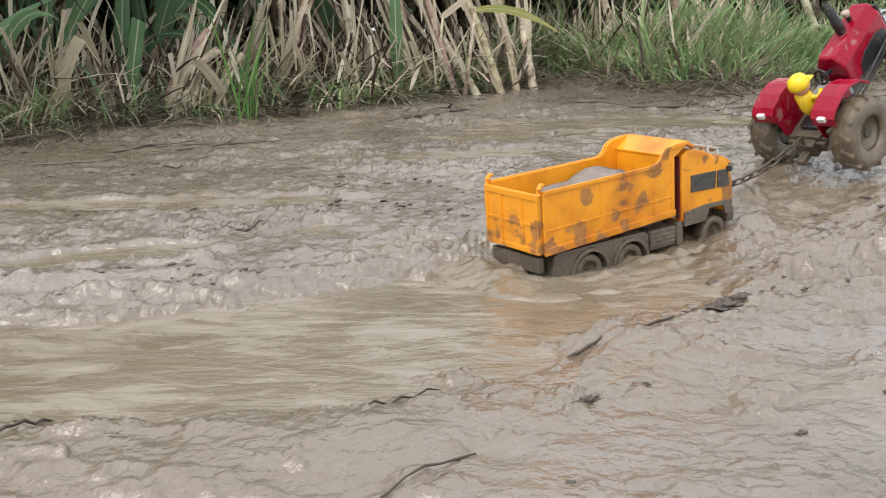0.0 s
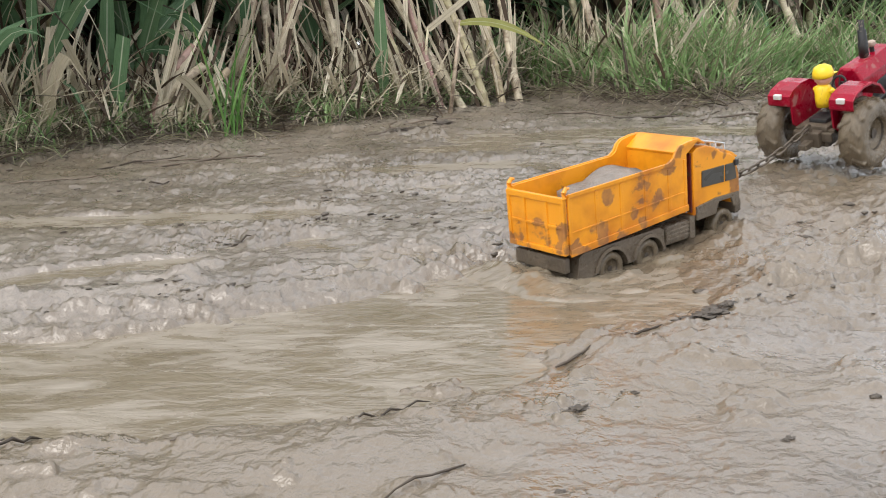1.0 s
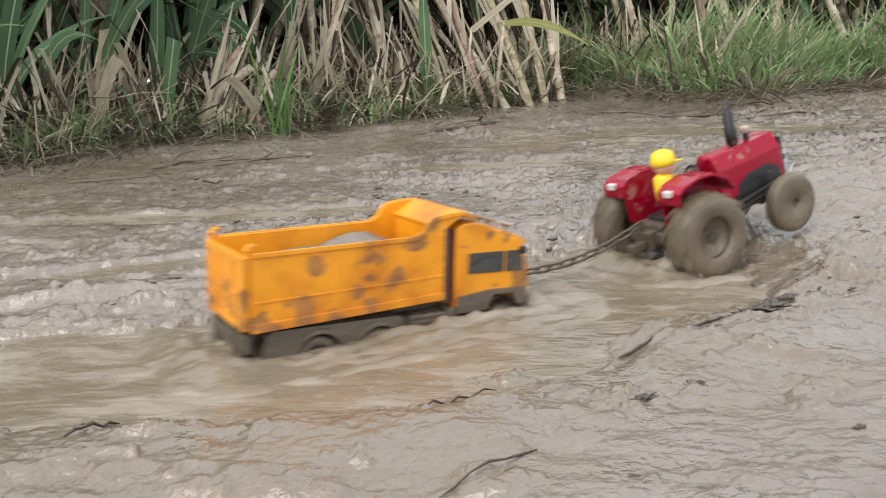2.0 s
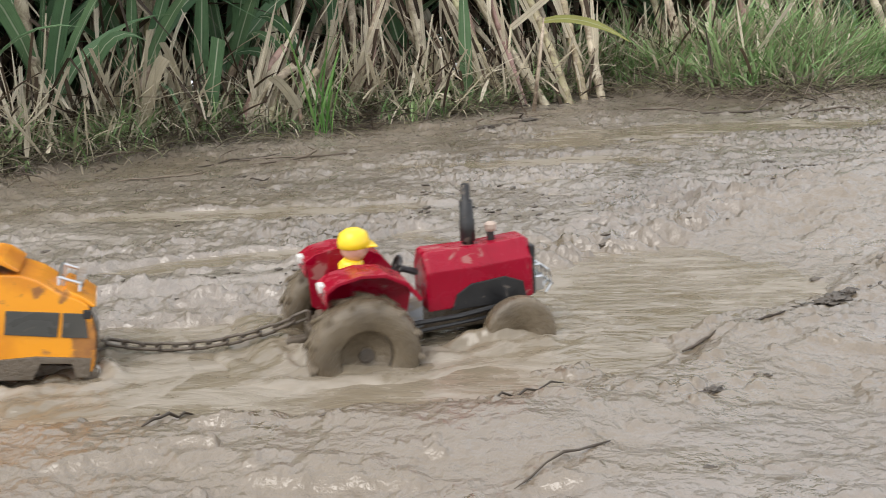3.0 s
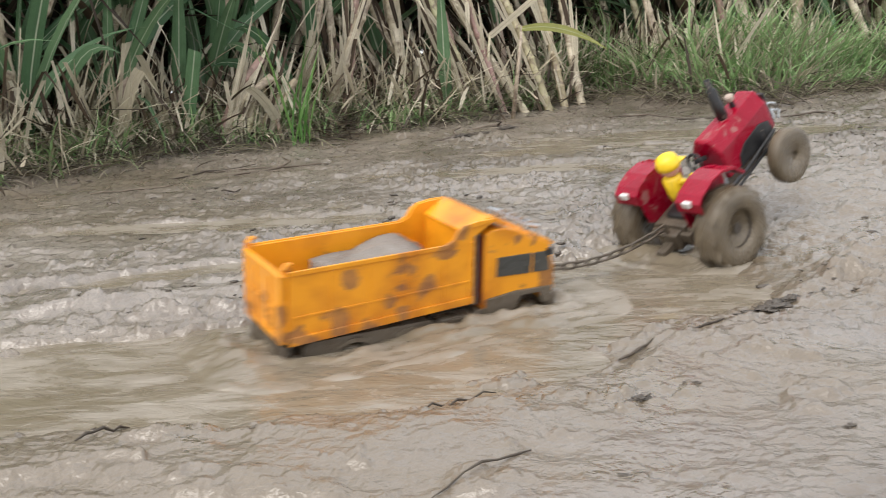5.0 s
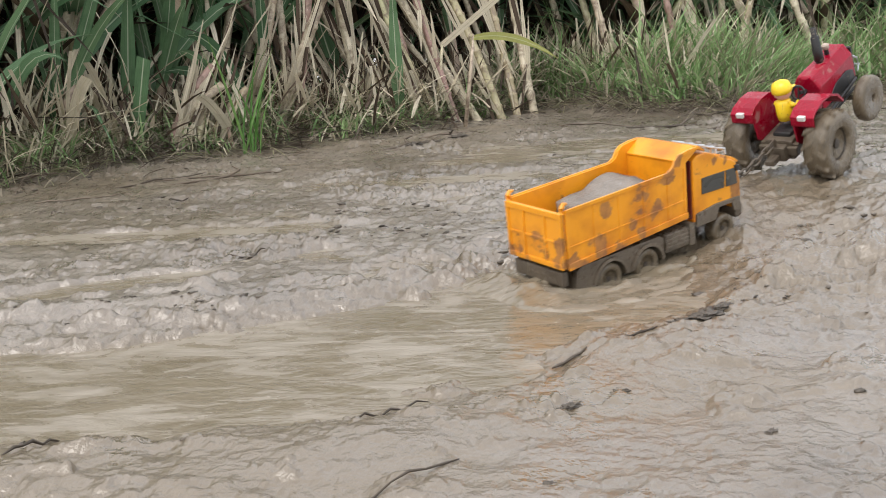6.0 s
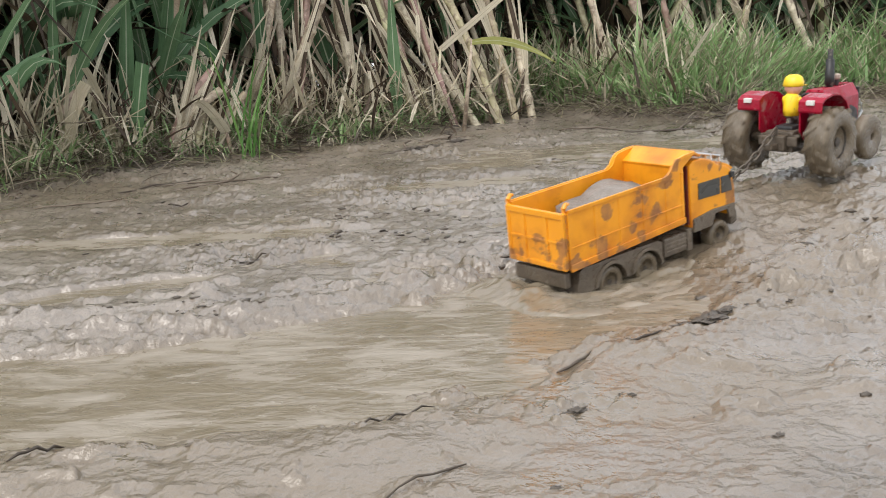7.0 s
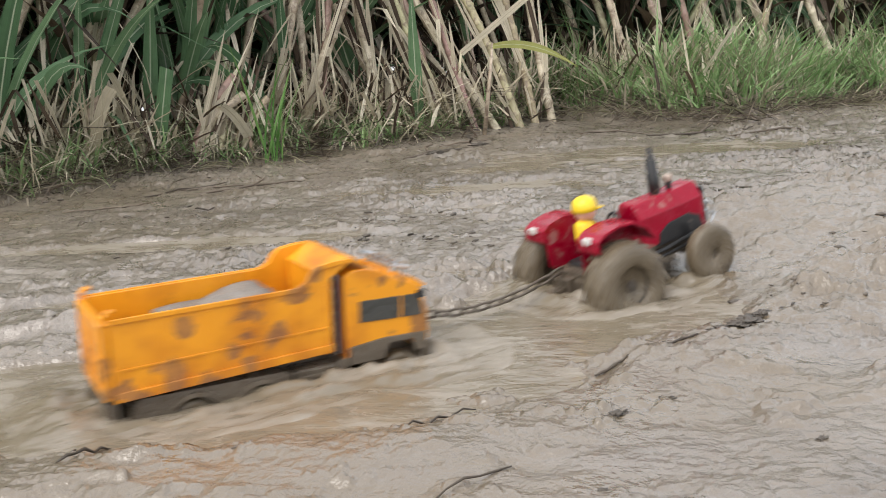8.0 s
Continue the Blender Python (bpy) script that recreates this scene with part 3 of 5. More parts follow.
def shoots():
    for k, (kind, x0, z0, x1, z1, y, w, bow) in enumerate(FRONT_LEAVES + BACK_LEAVES):
        plant = new("cane_shoot")
        foot = Vector((x0, y, z0))
        low = Vector((x0 - 0.15 * (x1 - x0), y + 0.02, ground_z(x0, y) - 0.01))
        mat = {"G": GREEN, "D": DRY, "Y": YELLOWING}[kind]
        tip = Vector((x1, y - 0.08, z1))
        leaf_part("leaf", strap(foot, tip, w, bow, kind == "D" or k == 1), mat, plant)
        if z0 - low.z > 0.03:
            part("stem", tube([low, foot.lerp(low, 0.4), foot + Vector((0, 0.004, 0.01))], [0.008, 0.007, 0.004], 7), STALK, plant, smooth=True)
        tagged(plant, {"G": "broad green cane leaf with a pale midrib on the bank", "D": "straw-coloured dry cane leaf standing on the bank", "Y": "yellowing green cane leaf hanging over the bank"}[kind], "cane shoot", "cane shoots along the bank")


shoots()

LEANING = [
    (-0.299, -0.013, -0.370, 0.513, 3.62, 0.018),
    (-0.222, -0.017, -0.474, 0.519, 3.66, 0.019),
    (-0.056, 0.014, -0.302, 0.494, 3.72, 0.016),
    (0.076, 0.023, -0.187, 0.490, 3.78, 0.017),
    (0.144, 0.058, -0.039, 0.485, 3.85, 0.017),
    (-0.137, 0.008, -0.265, 0.414, 3.7, 0.013),
    (0.005, 0.018, -0.117, 0.427, 3.74, 0.013),
    (-0.120, 0.010, -0.213, 0.353, 3.75, 0.012),
    (-0.583, 0.044, -0.450, 0.366, 3.42, 0.018),
    (-0.528, 0.034, -0.491, 0.313, 3.45, 0.014),
    (-0.567, 0.040, -0.587, 0.372, 3.5, 0.015),
    (-0.692, 0.032, -0.585, 0.499, 3.45, 0.016),
    (0.033, 0.021, -0.220, 0.393, 3.85, 0.013),
    (0.216, 0.058, 0.114, 0.481, 3.95, 0.016),
    (0.284, 0.105, 0.231, 0.476, 4.0, 0.017),
]
STANDING = [
    (-1.213, 0.094, -1.047, 0.460, 3.0, 0.014),
    (-1.269, 0.108, -1.163, 0.499, 3.05, 0.013),
    (-1.212, 0.109, -1.044, 0.396, 3.1, 0.013),
    (-0.848, 0.002, -0.765, 0.208, 3.1, 0.013),
    (-0.817, -0.003, -0.746, 0.174, 3.1, 0.014),
    (-0.784, -0.003, -0.748, 0.147, 3.12, 0.014),
    (-0.757, -0.003, -0.768, 0.154, 3.15, 0.011),
    (-0.731, -0.004, -0.681, 0.141, 3.15, 0.011),
    (0.645, 0.173, 0.569, 0.469, 4.3, 0.016),
    (0.802, 0.175, 0.746, 0.462, 4.35, 0.018),
    (1.021, 0.152, 0.926, 0.466, 4.4, 0.019),
    (1.161, 0.169, 1.226, 0.440, 4.4, 0.015),
    (1.279, 0.138, 1.169, 0.445, 4.45, 0.017),
    (1.517, 0.173, 1.415, 0.434, 4.5, 0.017),
]


def leaning_canes():
    r = random.Random(77)
    for k, (x0, z0, x1, z1, y, rad) in enumerate(LEANING + STANDING):
        cane = new("sugar_cane")
        foot, top = Vector((x0, y, z0)), Vector((x1, y + 0.05, z1))
        d = (top - foot)
        foot = foot - d * max(0.0, (z0 - ground_z(x0, y) + 0.03) / max(d.z, 0.05))
        stub = 14 < k < 23 and z1 < 0.25
        end = top if stub else top + d.normalized() * 0.3
        ln, u = (end - foot).length, (end - foot).normalized()
        pts, rads, z = [], [], 0.0
        sag = u.cross(Vector((0, 1, 0))) * r.uniform(-0.03, 0.03)
        while z < ln:
            seg = r.uniform(0.055, 0.11)
            for f, q in ((0.0, 1.15), (0.08, 1.16), (0.13, 0.95), (0.9, 0.98)):
                w = z + f * seg
                pts.append(foot + u * w + sag * 4 * (w / ln) * (1 - w / ln))
                rads.append(rad * q)
            z += seg
        part("stalk", tube(pts, rads, 10), STALK, cane, smooth=True)
        for j in range(r.randint(6, 9)):
            w = r.uniform(0.02, 0.75) * ln
            p = foot + u * w + Vector((0, -rad, 0))
            up = r.random() < 0.6
            tip = p + (u * r.uniform(0.15, 0.42) if up else Vector((r.uniform(-0.08, 0.08), -0.02, -r.uniform(0.1, 0.25)))) + Vector((r.uniform(-0.05, 0.05), r.uniform(-0.05, 0.02), 0))
            leaf_part("dry_leaf", strap(p, tip, r.uniform(0.006, 0.018), r.uniform(-0.01, 0.015)), DRY if r.random() < 0.75 else BROWN, cane, "peeling straw-coloured leaf sheath")
        tagged(cane, "pale cut sugar cane stub on the bank" if stub else "leaning jointed sugar cane stalk with peeling sheaths", "sugar cane", "canes along the bank")


leaning_canes()


def green_clump():
    """A bright tuft of upright grass before the canes."""
    r = random.Random(31)
    blades = []
    for i in range(15):
        x, y = -0.59 + r.gauss(0, 0.02), 3.1 + r.gauss(0, 0.02)
        blades.append(curve_blade((x, y, ground_z(x, y)), r.uniform(0, math.tau), r.uniform(1.25, 1.52), r.uniform(0.0, 0.7), r.uniform(0.10, 0.42), r.uniform(0.005, 0.010), n=6, rnd=r, twist=r.uniform(-1, 1)))
    ob = new("grass_clump", strips(blades, "grass_clump", [FRESH]))
    tagged(ob, "bright green upright grass clump before the canes", "grass", kind="stuff")


green_clump()


def leaf_mass():
    """The dense depth of the field behind the first canes."""
    r = random.Random(8)
    blades = []
    for i in range(9000):
        x = r.uniform(-4.6, 4.8)
        deep = r.random() < 0.6
        y = float(bank_y(x)) + (r.uniform(1.3, 2.6) if deep else r.uniform(0.6, 1.5)) + (0.2 if x > 0.3 else 0)
        z = r.uniform(0.0, 0.8) if deep else r.uniform(0.0, 0.5)
        # mostly dark brown blades, whose colour carries the shade of the field's depth
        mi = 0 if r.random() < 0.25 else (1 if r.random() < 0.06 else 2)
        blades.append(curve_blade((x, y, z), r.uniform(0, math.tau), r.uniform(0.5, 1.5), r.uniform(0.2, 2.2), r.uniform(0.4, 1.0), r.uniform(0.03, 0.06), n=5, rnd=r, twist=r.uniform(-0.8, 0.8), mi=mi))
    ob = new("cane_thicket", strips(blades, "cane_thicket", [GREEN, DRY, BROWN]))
    tagged(ob, "dense thicket of green and dead cane leaves, deep shade put into dark brown", "cane field", kind="stuff")


leaf_mass()


def cane_tops():
    """Unseen leaf canopy, added above the view to keep skylight out of the field."""
    r = random.Random(9)
    blades = []
    for i in range(7500):
        x = r.uniform(-5.0, 5.2)
        y = float(bank_y(x)) + 0.72 + 2.9 * r.random() ** 1.4 + (0.25 if x > 0.3 else 0)
        blades.append(curve_blade((x, y, r.uniform(0.7, 1.15)), r.uniform(0, math.tau), r.uniform(0.3, 1.2), r.uniform(0.8, 2.4), r.uniform(0.5, 0.9), r.uniform(0.05, 0.10), n=5, rnd=r, twist=r.uniform(-0.8, 0.8)))
    ob = new("cane_tops", strips(blades, "cane_tops", [GREEN]))
    tagged(ob, "green leaf canopy added out of view to shade the cane field", "cane field", kind="stuff")


cane_tops()


def litter():
    """Fallen dry leaves and stubs heaped along the foot of the canes."""
    r = random.Random(12)
    blades = []
    for i in range(2600):
        x = r.uniform(-2.2, 0.9)
        y = float(bank_y(x)) + r.gauss(0.06, 0.12) + (0.25 if x > 0.3 else 0)
        z = ground_z(x, y) + r.uniform(0.0, 0.12)
        blades.append(curve_blade((x, y, z), r.uniform(0, math.tau), r.uniform(-0.1, 1.4), r.uniform(-0.2, 0.6), r.uniform(0.06, 0.26), r.uniform(0.005, 0.014), n=5, rnd=r, twist=r.uniform(-0.9, 0.9), mi=0 if r.random() < 0.7 else 1, cut=r.random() < 0.4))
    ob = new("cane_litter", strips(blades, "cane_litter", [DRY, BROWN]))
    tagged(ob, "fallen straw-coloured cane leaves heaped on the bank", "leaf litter", kind="stuff")


litter()


def grass():
    r = random.Random(21)
    blades, low = [], []
    # lush grass on the bank to the far side, in tufts
    for k in range(300):
        tx = r.uniform(0.15, 3.0)
        off = abs(r.gauss(0.0, 0.24)) + 0.02
        tall = min(1.0, 0.3 + off * 2.0) * r.uniform(0.7, 1.2)
        lean = r.uniform(0, math.tau)
        for i in range(r.randint(16, 30)):
            x = tx + r.gauss(0, 0.045)
            y = float(bank_y(x)) + off + r.gauss(0, 0.035)
            z = ground_z(x, y) - 0.005
            mi = 0 if r.random() < 0.64 else (1 if r.random() < 0.6 else 2)
            head = lean + r.gauss(0, 1.1)
            blades.append(curve_blade((x, y, z), head, r.uniform(0.9, 1.5), r.uniform(0.3, 2.0), r.uniform(0.14, 0.40) * tall + 0.05, r.uniform(0.005, 0.011), n=6, rnd=r, twist=r.uniform(-1.2, 1.2), mi=mi))
    # sparse tufts along the foot of the canes
    tufts = [(r.uniform(-1.9, 0.3), r.gauss(0.0, 0.08)) for i in range(130)]
    for tx, off in tufts:
        for i in range(r.randint(14, 34)):
            x = tx + r.gauss(0, 0.035)
            y = float(bank_y(x)) + off + r.gauss(0, 0.03)
            z = ground_z(x, y) - 0.004
            blades.append(curve_blade((x, y, z), r.uniform(0, math.tau), r.uniform(0.5, 1.5), r.uniform(0.4, 2.3), r.uniform(0.05, 0.2), r.uniform(0.004, 0.008), n=5, rnd=r, twist=r.uniform(-1, 1), mi=0 if r.random() < 0.55 else (1 if r.random() < 0.4 else 2)))
    ob = new("bank_grass", strips(blades, "bank_grass", [GRASS, OLIVE, DRY]))
    tagged(ob, "green grass blades and tufts growing along the bank", "grass", kind="stuff")
    # muddy trampled stems at the edge
    for i in range(4200):
        x = r.uniform(-2.0, 2.6)
        y = float(bank_y(x)) - abs(r.gauss(0.0, 0.09)) + r.uniform(-0.02, 0.08)
        if x < -0.4 and r.random() < 0.35:
            y -= abs(r.gauss(0.0, 0.16))
        if 0.25 < x < 1.6 and r.random() < 0.5:
            y += r.uniform(0.0, 0.16)
        z = ground_z(x, y) + 0.001
        low.append(curve_blade((x, y, z), r.uniform(0, math.tau), r.uniform(0.0, 0.7), r.uniform(0.1, 1.1), r.uniform(0.05, 0.22), r.uniform(0.003, 0.006), n=4, rnd=r, twist=r.uniform(-1, 1), mi=0 if r.random() < 0.4 else (1 if r.random() < 0.5 else 2), fold=0.5))
    for i in range(750):
        x = r.uniform(-1.7, -0.2)
        y = float(bank_y(x)) - abs(r.gauss(0.0, 0.2)) + 0.05
        if fbm(np.array(x), np.array(y), 7, 2, 3) < -0.02:
            continue
        low.append(curve_blade((x, y, ground_z(x, y) + 0.001), r.uniform(0, math.tau), r.uniform(0.1, 1.1), r.uniform(0.4, 1.8), r.uniform(0.04, 0.16), r.uniform(0.003, 0.006), n=5, rnd=r, twist=r.uniform(-1, 1), mi=0 if r.random() < 0.75 else 1, fold=0.5))
    ob = new("trampled_stems", strips(low, "trampled_stems", [TWIG, OLIVE, STRAW]))
    tagged(ob, "mud-covered dead stems trampled into the bank's edge", "dead grass", kind="stuff")


grass()


def stick(x0, y0, x1, y1, r, seed, lift=0.0018):
    q = random.Random(seed)
    pts = []
    for k in range(7):
        f = k / 6
        x, y = x0 + (x1 - x0) * f + q.uniform(-1, 1) * 0.6 * r, y0 + (y1 - y0) * f + q.uniform(-1, 1) * 0.6 * r
        pts.append((x, y, max(ground_z(x, y), 0) + lift + q.uniform(-0.4, 0.4) * r))
    bm = tube(pts, [0.55 * r * k for k in (0.5, 1, 0.8, 1.1, 0.7, 0.9, 0.3)], 7)
    if r > 0.005 and q.random() < 0.5:
        a = Vector(pts[3])
        tube([a, a + Vector((q.uniform(-0.04, 0.04), q.uniform(-0.03, 0.05), 0.012)), a + Vector((q.uniform(-0.07, 0.07), q.uniform(-0.04, 0.08), 0.02))], [r * 0.7, r * 0.5, r * 0.3], 6, bm)
    return tagged(part("stick", bm, TWIG, smooth=True), "thin dark muddy stick lying in the mud", "stick", "sticks on the mud")


STICKS = [(0.104, 0.854, 0.029, 0.779, 0.0021), (-0.29, 0.88, -0.265, 0.935, 0.003), (0.005, 0.935, 0.07, 1.0, 0.0022), (-0.66, 2.50, -0.40, 2.66, 0.006), (-0.74, 2.58, -0.55, 2.60, 0.005), (-0.82, 2.45, -0.62, 2.68, 0.004), (-0.30, 1.68, -0.24, 1.69, 0.004), (-0.19, 3.05, -0.05, 3.2, 0.008), (-0.10, 3.3, 0.08, 3.46, 0.007), (0.276, 1.166, 0.318, 1.19, 0.003), (-0.9, 2.28, -0.72, 2.36, 0.004), (0.46, 2.15, 0.50, 2.23, 0.004), (0.56, 3.35, 0.92, 3.4, 0.007), (0.8, 3.25, 1.2, 3.45, 0.007), (0.35, 3.5, 0.62, 3.42, 0.006), (0.195, 1.09, 0.232, 1.13, 0.0035), (-0.59, 2.265, -0.54, 2.268, 0.004), (-0.18, 1.765, -0.155, 1.75, 0.004), (-0.39, 1.78, -0.385, 1.815, 0.0035)]
for k, row in enumerate(STICKS):
    stick(*row, 40 + k)


def clod(x, y, w, h, seed):
    bm = bmesh.new()
    bmesh.ops.create_icosphere(bm, subdivisions=4, radius=1)
    for v in bm.verts:
        c = v.co
        k = 1 + 0.8 * noise.noise(c * 1.9 + Vector((seed, 0, 0))) + 0.6 * noise.noise(c * 5.3 + Vector((0, seed, 0)))
        v.co = Vector((c.x * w * k, c.y * w * 0.45 * k, c.z * 0.6 * h * k))
    ob = part("mud_clod", bm, WET_SOIL, smooth=True)
    ob.location, ob.rotation_euler = (x, y, max(ground_z(x, y), 0) - h * 0.05), (0, 0, 0.5 + 0.4 * math.sin(seed * 2.3))
    return tagged(ob, "dark wet lump of mud lying on the mud", "mud lump", "mud lumps")


CLODS = [(0.386, 1.236, 0.026, 0.006), (0.358, 1.218, 0.018, 0.005), (0.405, 1.252, 0.013, 0.005), (0.202, 0.969, 0.010, 0.004), (0.254, 1.005, 0.008, 0.004), (0.226, 1.172, 0.008, 0.004), (-0.26, 1.68, 0.018, 0.006), (-0.2, 3.55, 0.05, 0.03), (-0.15, 3.62, 0.04, 0.02), (-0.06, 3.2, 0.04, 0.014), (0.02, 3.3, 0.035, 0.014), (-0.1, 3.1, 0.025, 0.01), (0.55, 2.33, 0.02, 0.012), (-0.62, 2.3, 0.02, 0.008), (0.50, 1.31, 0.010, 0.005), (0.174, 0.811, 0.006, 0.003), (0.368, 0.9, 0.007, 0.003)]
for k, row in enumerate(CLODS):
    clod(*row, k + 1)


def crumbs():
    """Small wet crumbs of churned mud strewn in drifts over the track's sides and below the bank."""
    r = np.random.default_rng(12)
    x, y = r.uniform(-1.7, 1.7, 60000), r.uniform(0.72, 3.9, 60000)
    s, d = along(x, y)
    drift = fbm(x * 0.6, y, 5, 4, 21, 0.6)
    odds = 0.9 * smooth(-0.15, 0.6, drift) ** 1.5 * smooth(0.06, 0.2, np.abs(d + 0.01)) * smooth(1.5, 0.5, np.abs(d)) + 0.3 * smooth(0.7, 0.1, bank_y(x) - y)
    keep = (r.random(60000) < odds * 0.55 * smooth(0.5, 1.5, y)) & (height(x, y) > 0.001) & (y < bank_y(x) + 0.1)
    x, y = x[keep], y[keep]
    ico = bmesh.new()
    bmesh.ops.create_icosphere(ico, subdivisions=1, radius=1)
    base = np.array([v.co[:] for v in ico.verts])
    tri = np.array([[v.index for v in f.verts] for f in ico.faces])
    ico.free()
    n, k = len(x), len(base)
    size = 0.0016 + 0.0048 * r.random(n) ** 3.0
    turn = r.uniform(-0.3, 1.2, n)
    jit = base[None] * (1 + r.uniform(-0.45, 0.45, (n, k, 1)))
    u, v, w = jit[..., 0] * size[:, None] * 1.7, jit[..., 1] * size[:, None] * 0.8, jit[..., 2] * size[:, None] * 0.5
    c, q = np.cos(turn)[:, None], np.sin(turn)[:, None]
    z = np.array([ground_z(a, b) for a, b in zip(x, y)])
    co = np.stack([x[:, None] + u * c - v * q, y[:, None] + u * q + v * c, z[:, None] + w + 0.15 * size[:, None]], -1).reshape(-1, 3)
    me = bpy.data.meshes.new("mud_crumbs")
    me.from_pydata(co.tolist(), [], (tri[None] + k * np.arange(n)[:, None, None]).reshape(-1, 3).tolist())
    me.polygons.foreach_set("use_smooth", np.ones(len(me.polygons), dtype=bool))
    me.materials.append(WET_SOIL)
    tagged(new("mud_crumbs", me), "small dark wet crumbs of mud strewn over the mud", "mud crumbs", kind="stuff")


crumbs()


# ---- toy dump truck ----
def wheel(name, parent, at, radius, width, tyre_mat, lugs=0, rim_r=0.5, label=""):
    """A wheel about its own y axis: tyre, rim and hub."""
    hub = new(name)
    hub.parent = parent
    hub.location = at
    w, r = width / 2, radius
    tyre = lathe([(rim_r * r, -w * 0.5), (rim_r * r * 1.02, -w * 0.86), (rim_r * r * 1.15, -w * 0.97), (r * 0.78, -w), (r * 0.90, -w * 0.93), (r * 0.97, -w * 0.75), (r, -w * 0.4), (r, w * 0.4), (r * 0.97, w * 0.75), (r * 0.90, w * 0.93), (r * 0.78, w), (rim_r * r * 1.15, w * 0.97), (rim_r * r * 1.02, w * 0.86), (rim_r * r, w * 0.5)], 36)
    lug_mesh = None
    for k in range(lugs):
        for sgn in (-1, 1):
            a = (k + (0.5 if sgn > 0 else 0)) * math.tau / lugs
            m = Matrix.Rotation(a, 4, "Y") @ Matrix.Translation((r * 0.965, sgn * w * 0.48, 0)) @ Matrix.Rotation(sgn * 0.6, 4, "X")
            if lug_mesh is None:
                ob = part("lug", block((-r * 0.08, -w * 0.52, -r * 0.055), (r * 0.07, w * 0.52, r * 0.055), r * 0.02, None, 1), tyre_mat, hub)
                lug_mesh = ob.data
            else:
                ob = new("lug", lug_mesh)
                ob.parent = hub
            ob.matrix_local = m
    part("tyre", tyre, tyre_mat, hub, label, True)
    rr = rim_r * r
    rim = lathe([(0.0001, -w * 0.62), (rr * 0.28, -w * 0.60), (rr * 0.34, -w * 0.2), (rr * 0.9, -w * 0.15), (rr * 1.02, -w * 0.7), (rr * 1.02, w * 0.7), (rr * 0.9, w * 0.15), (rr * 0.34, w * 0.2), (rr * 0.28, w * 0.60), (0.0001, w * 0.62)], 24)
    # rim mud is near black, with the hub hole's shade put into its colour
    part("rim", rim, HUB_SHADE_MUD if rim_r > 0.3 else tyre_mat, hub)
    return hub


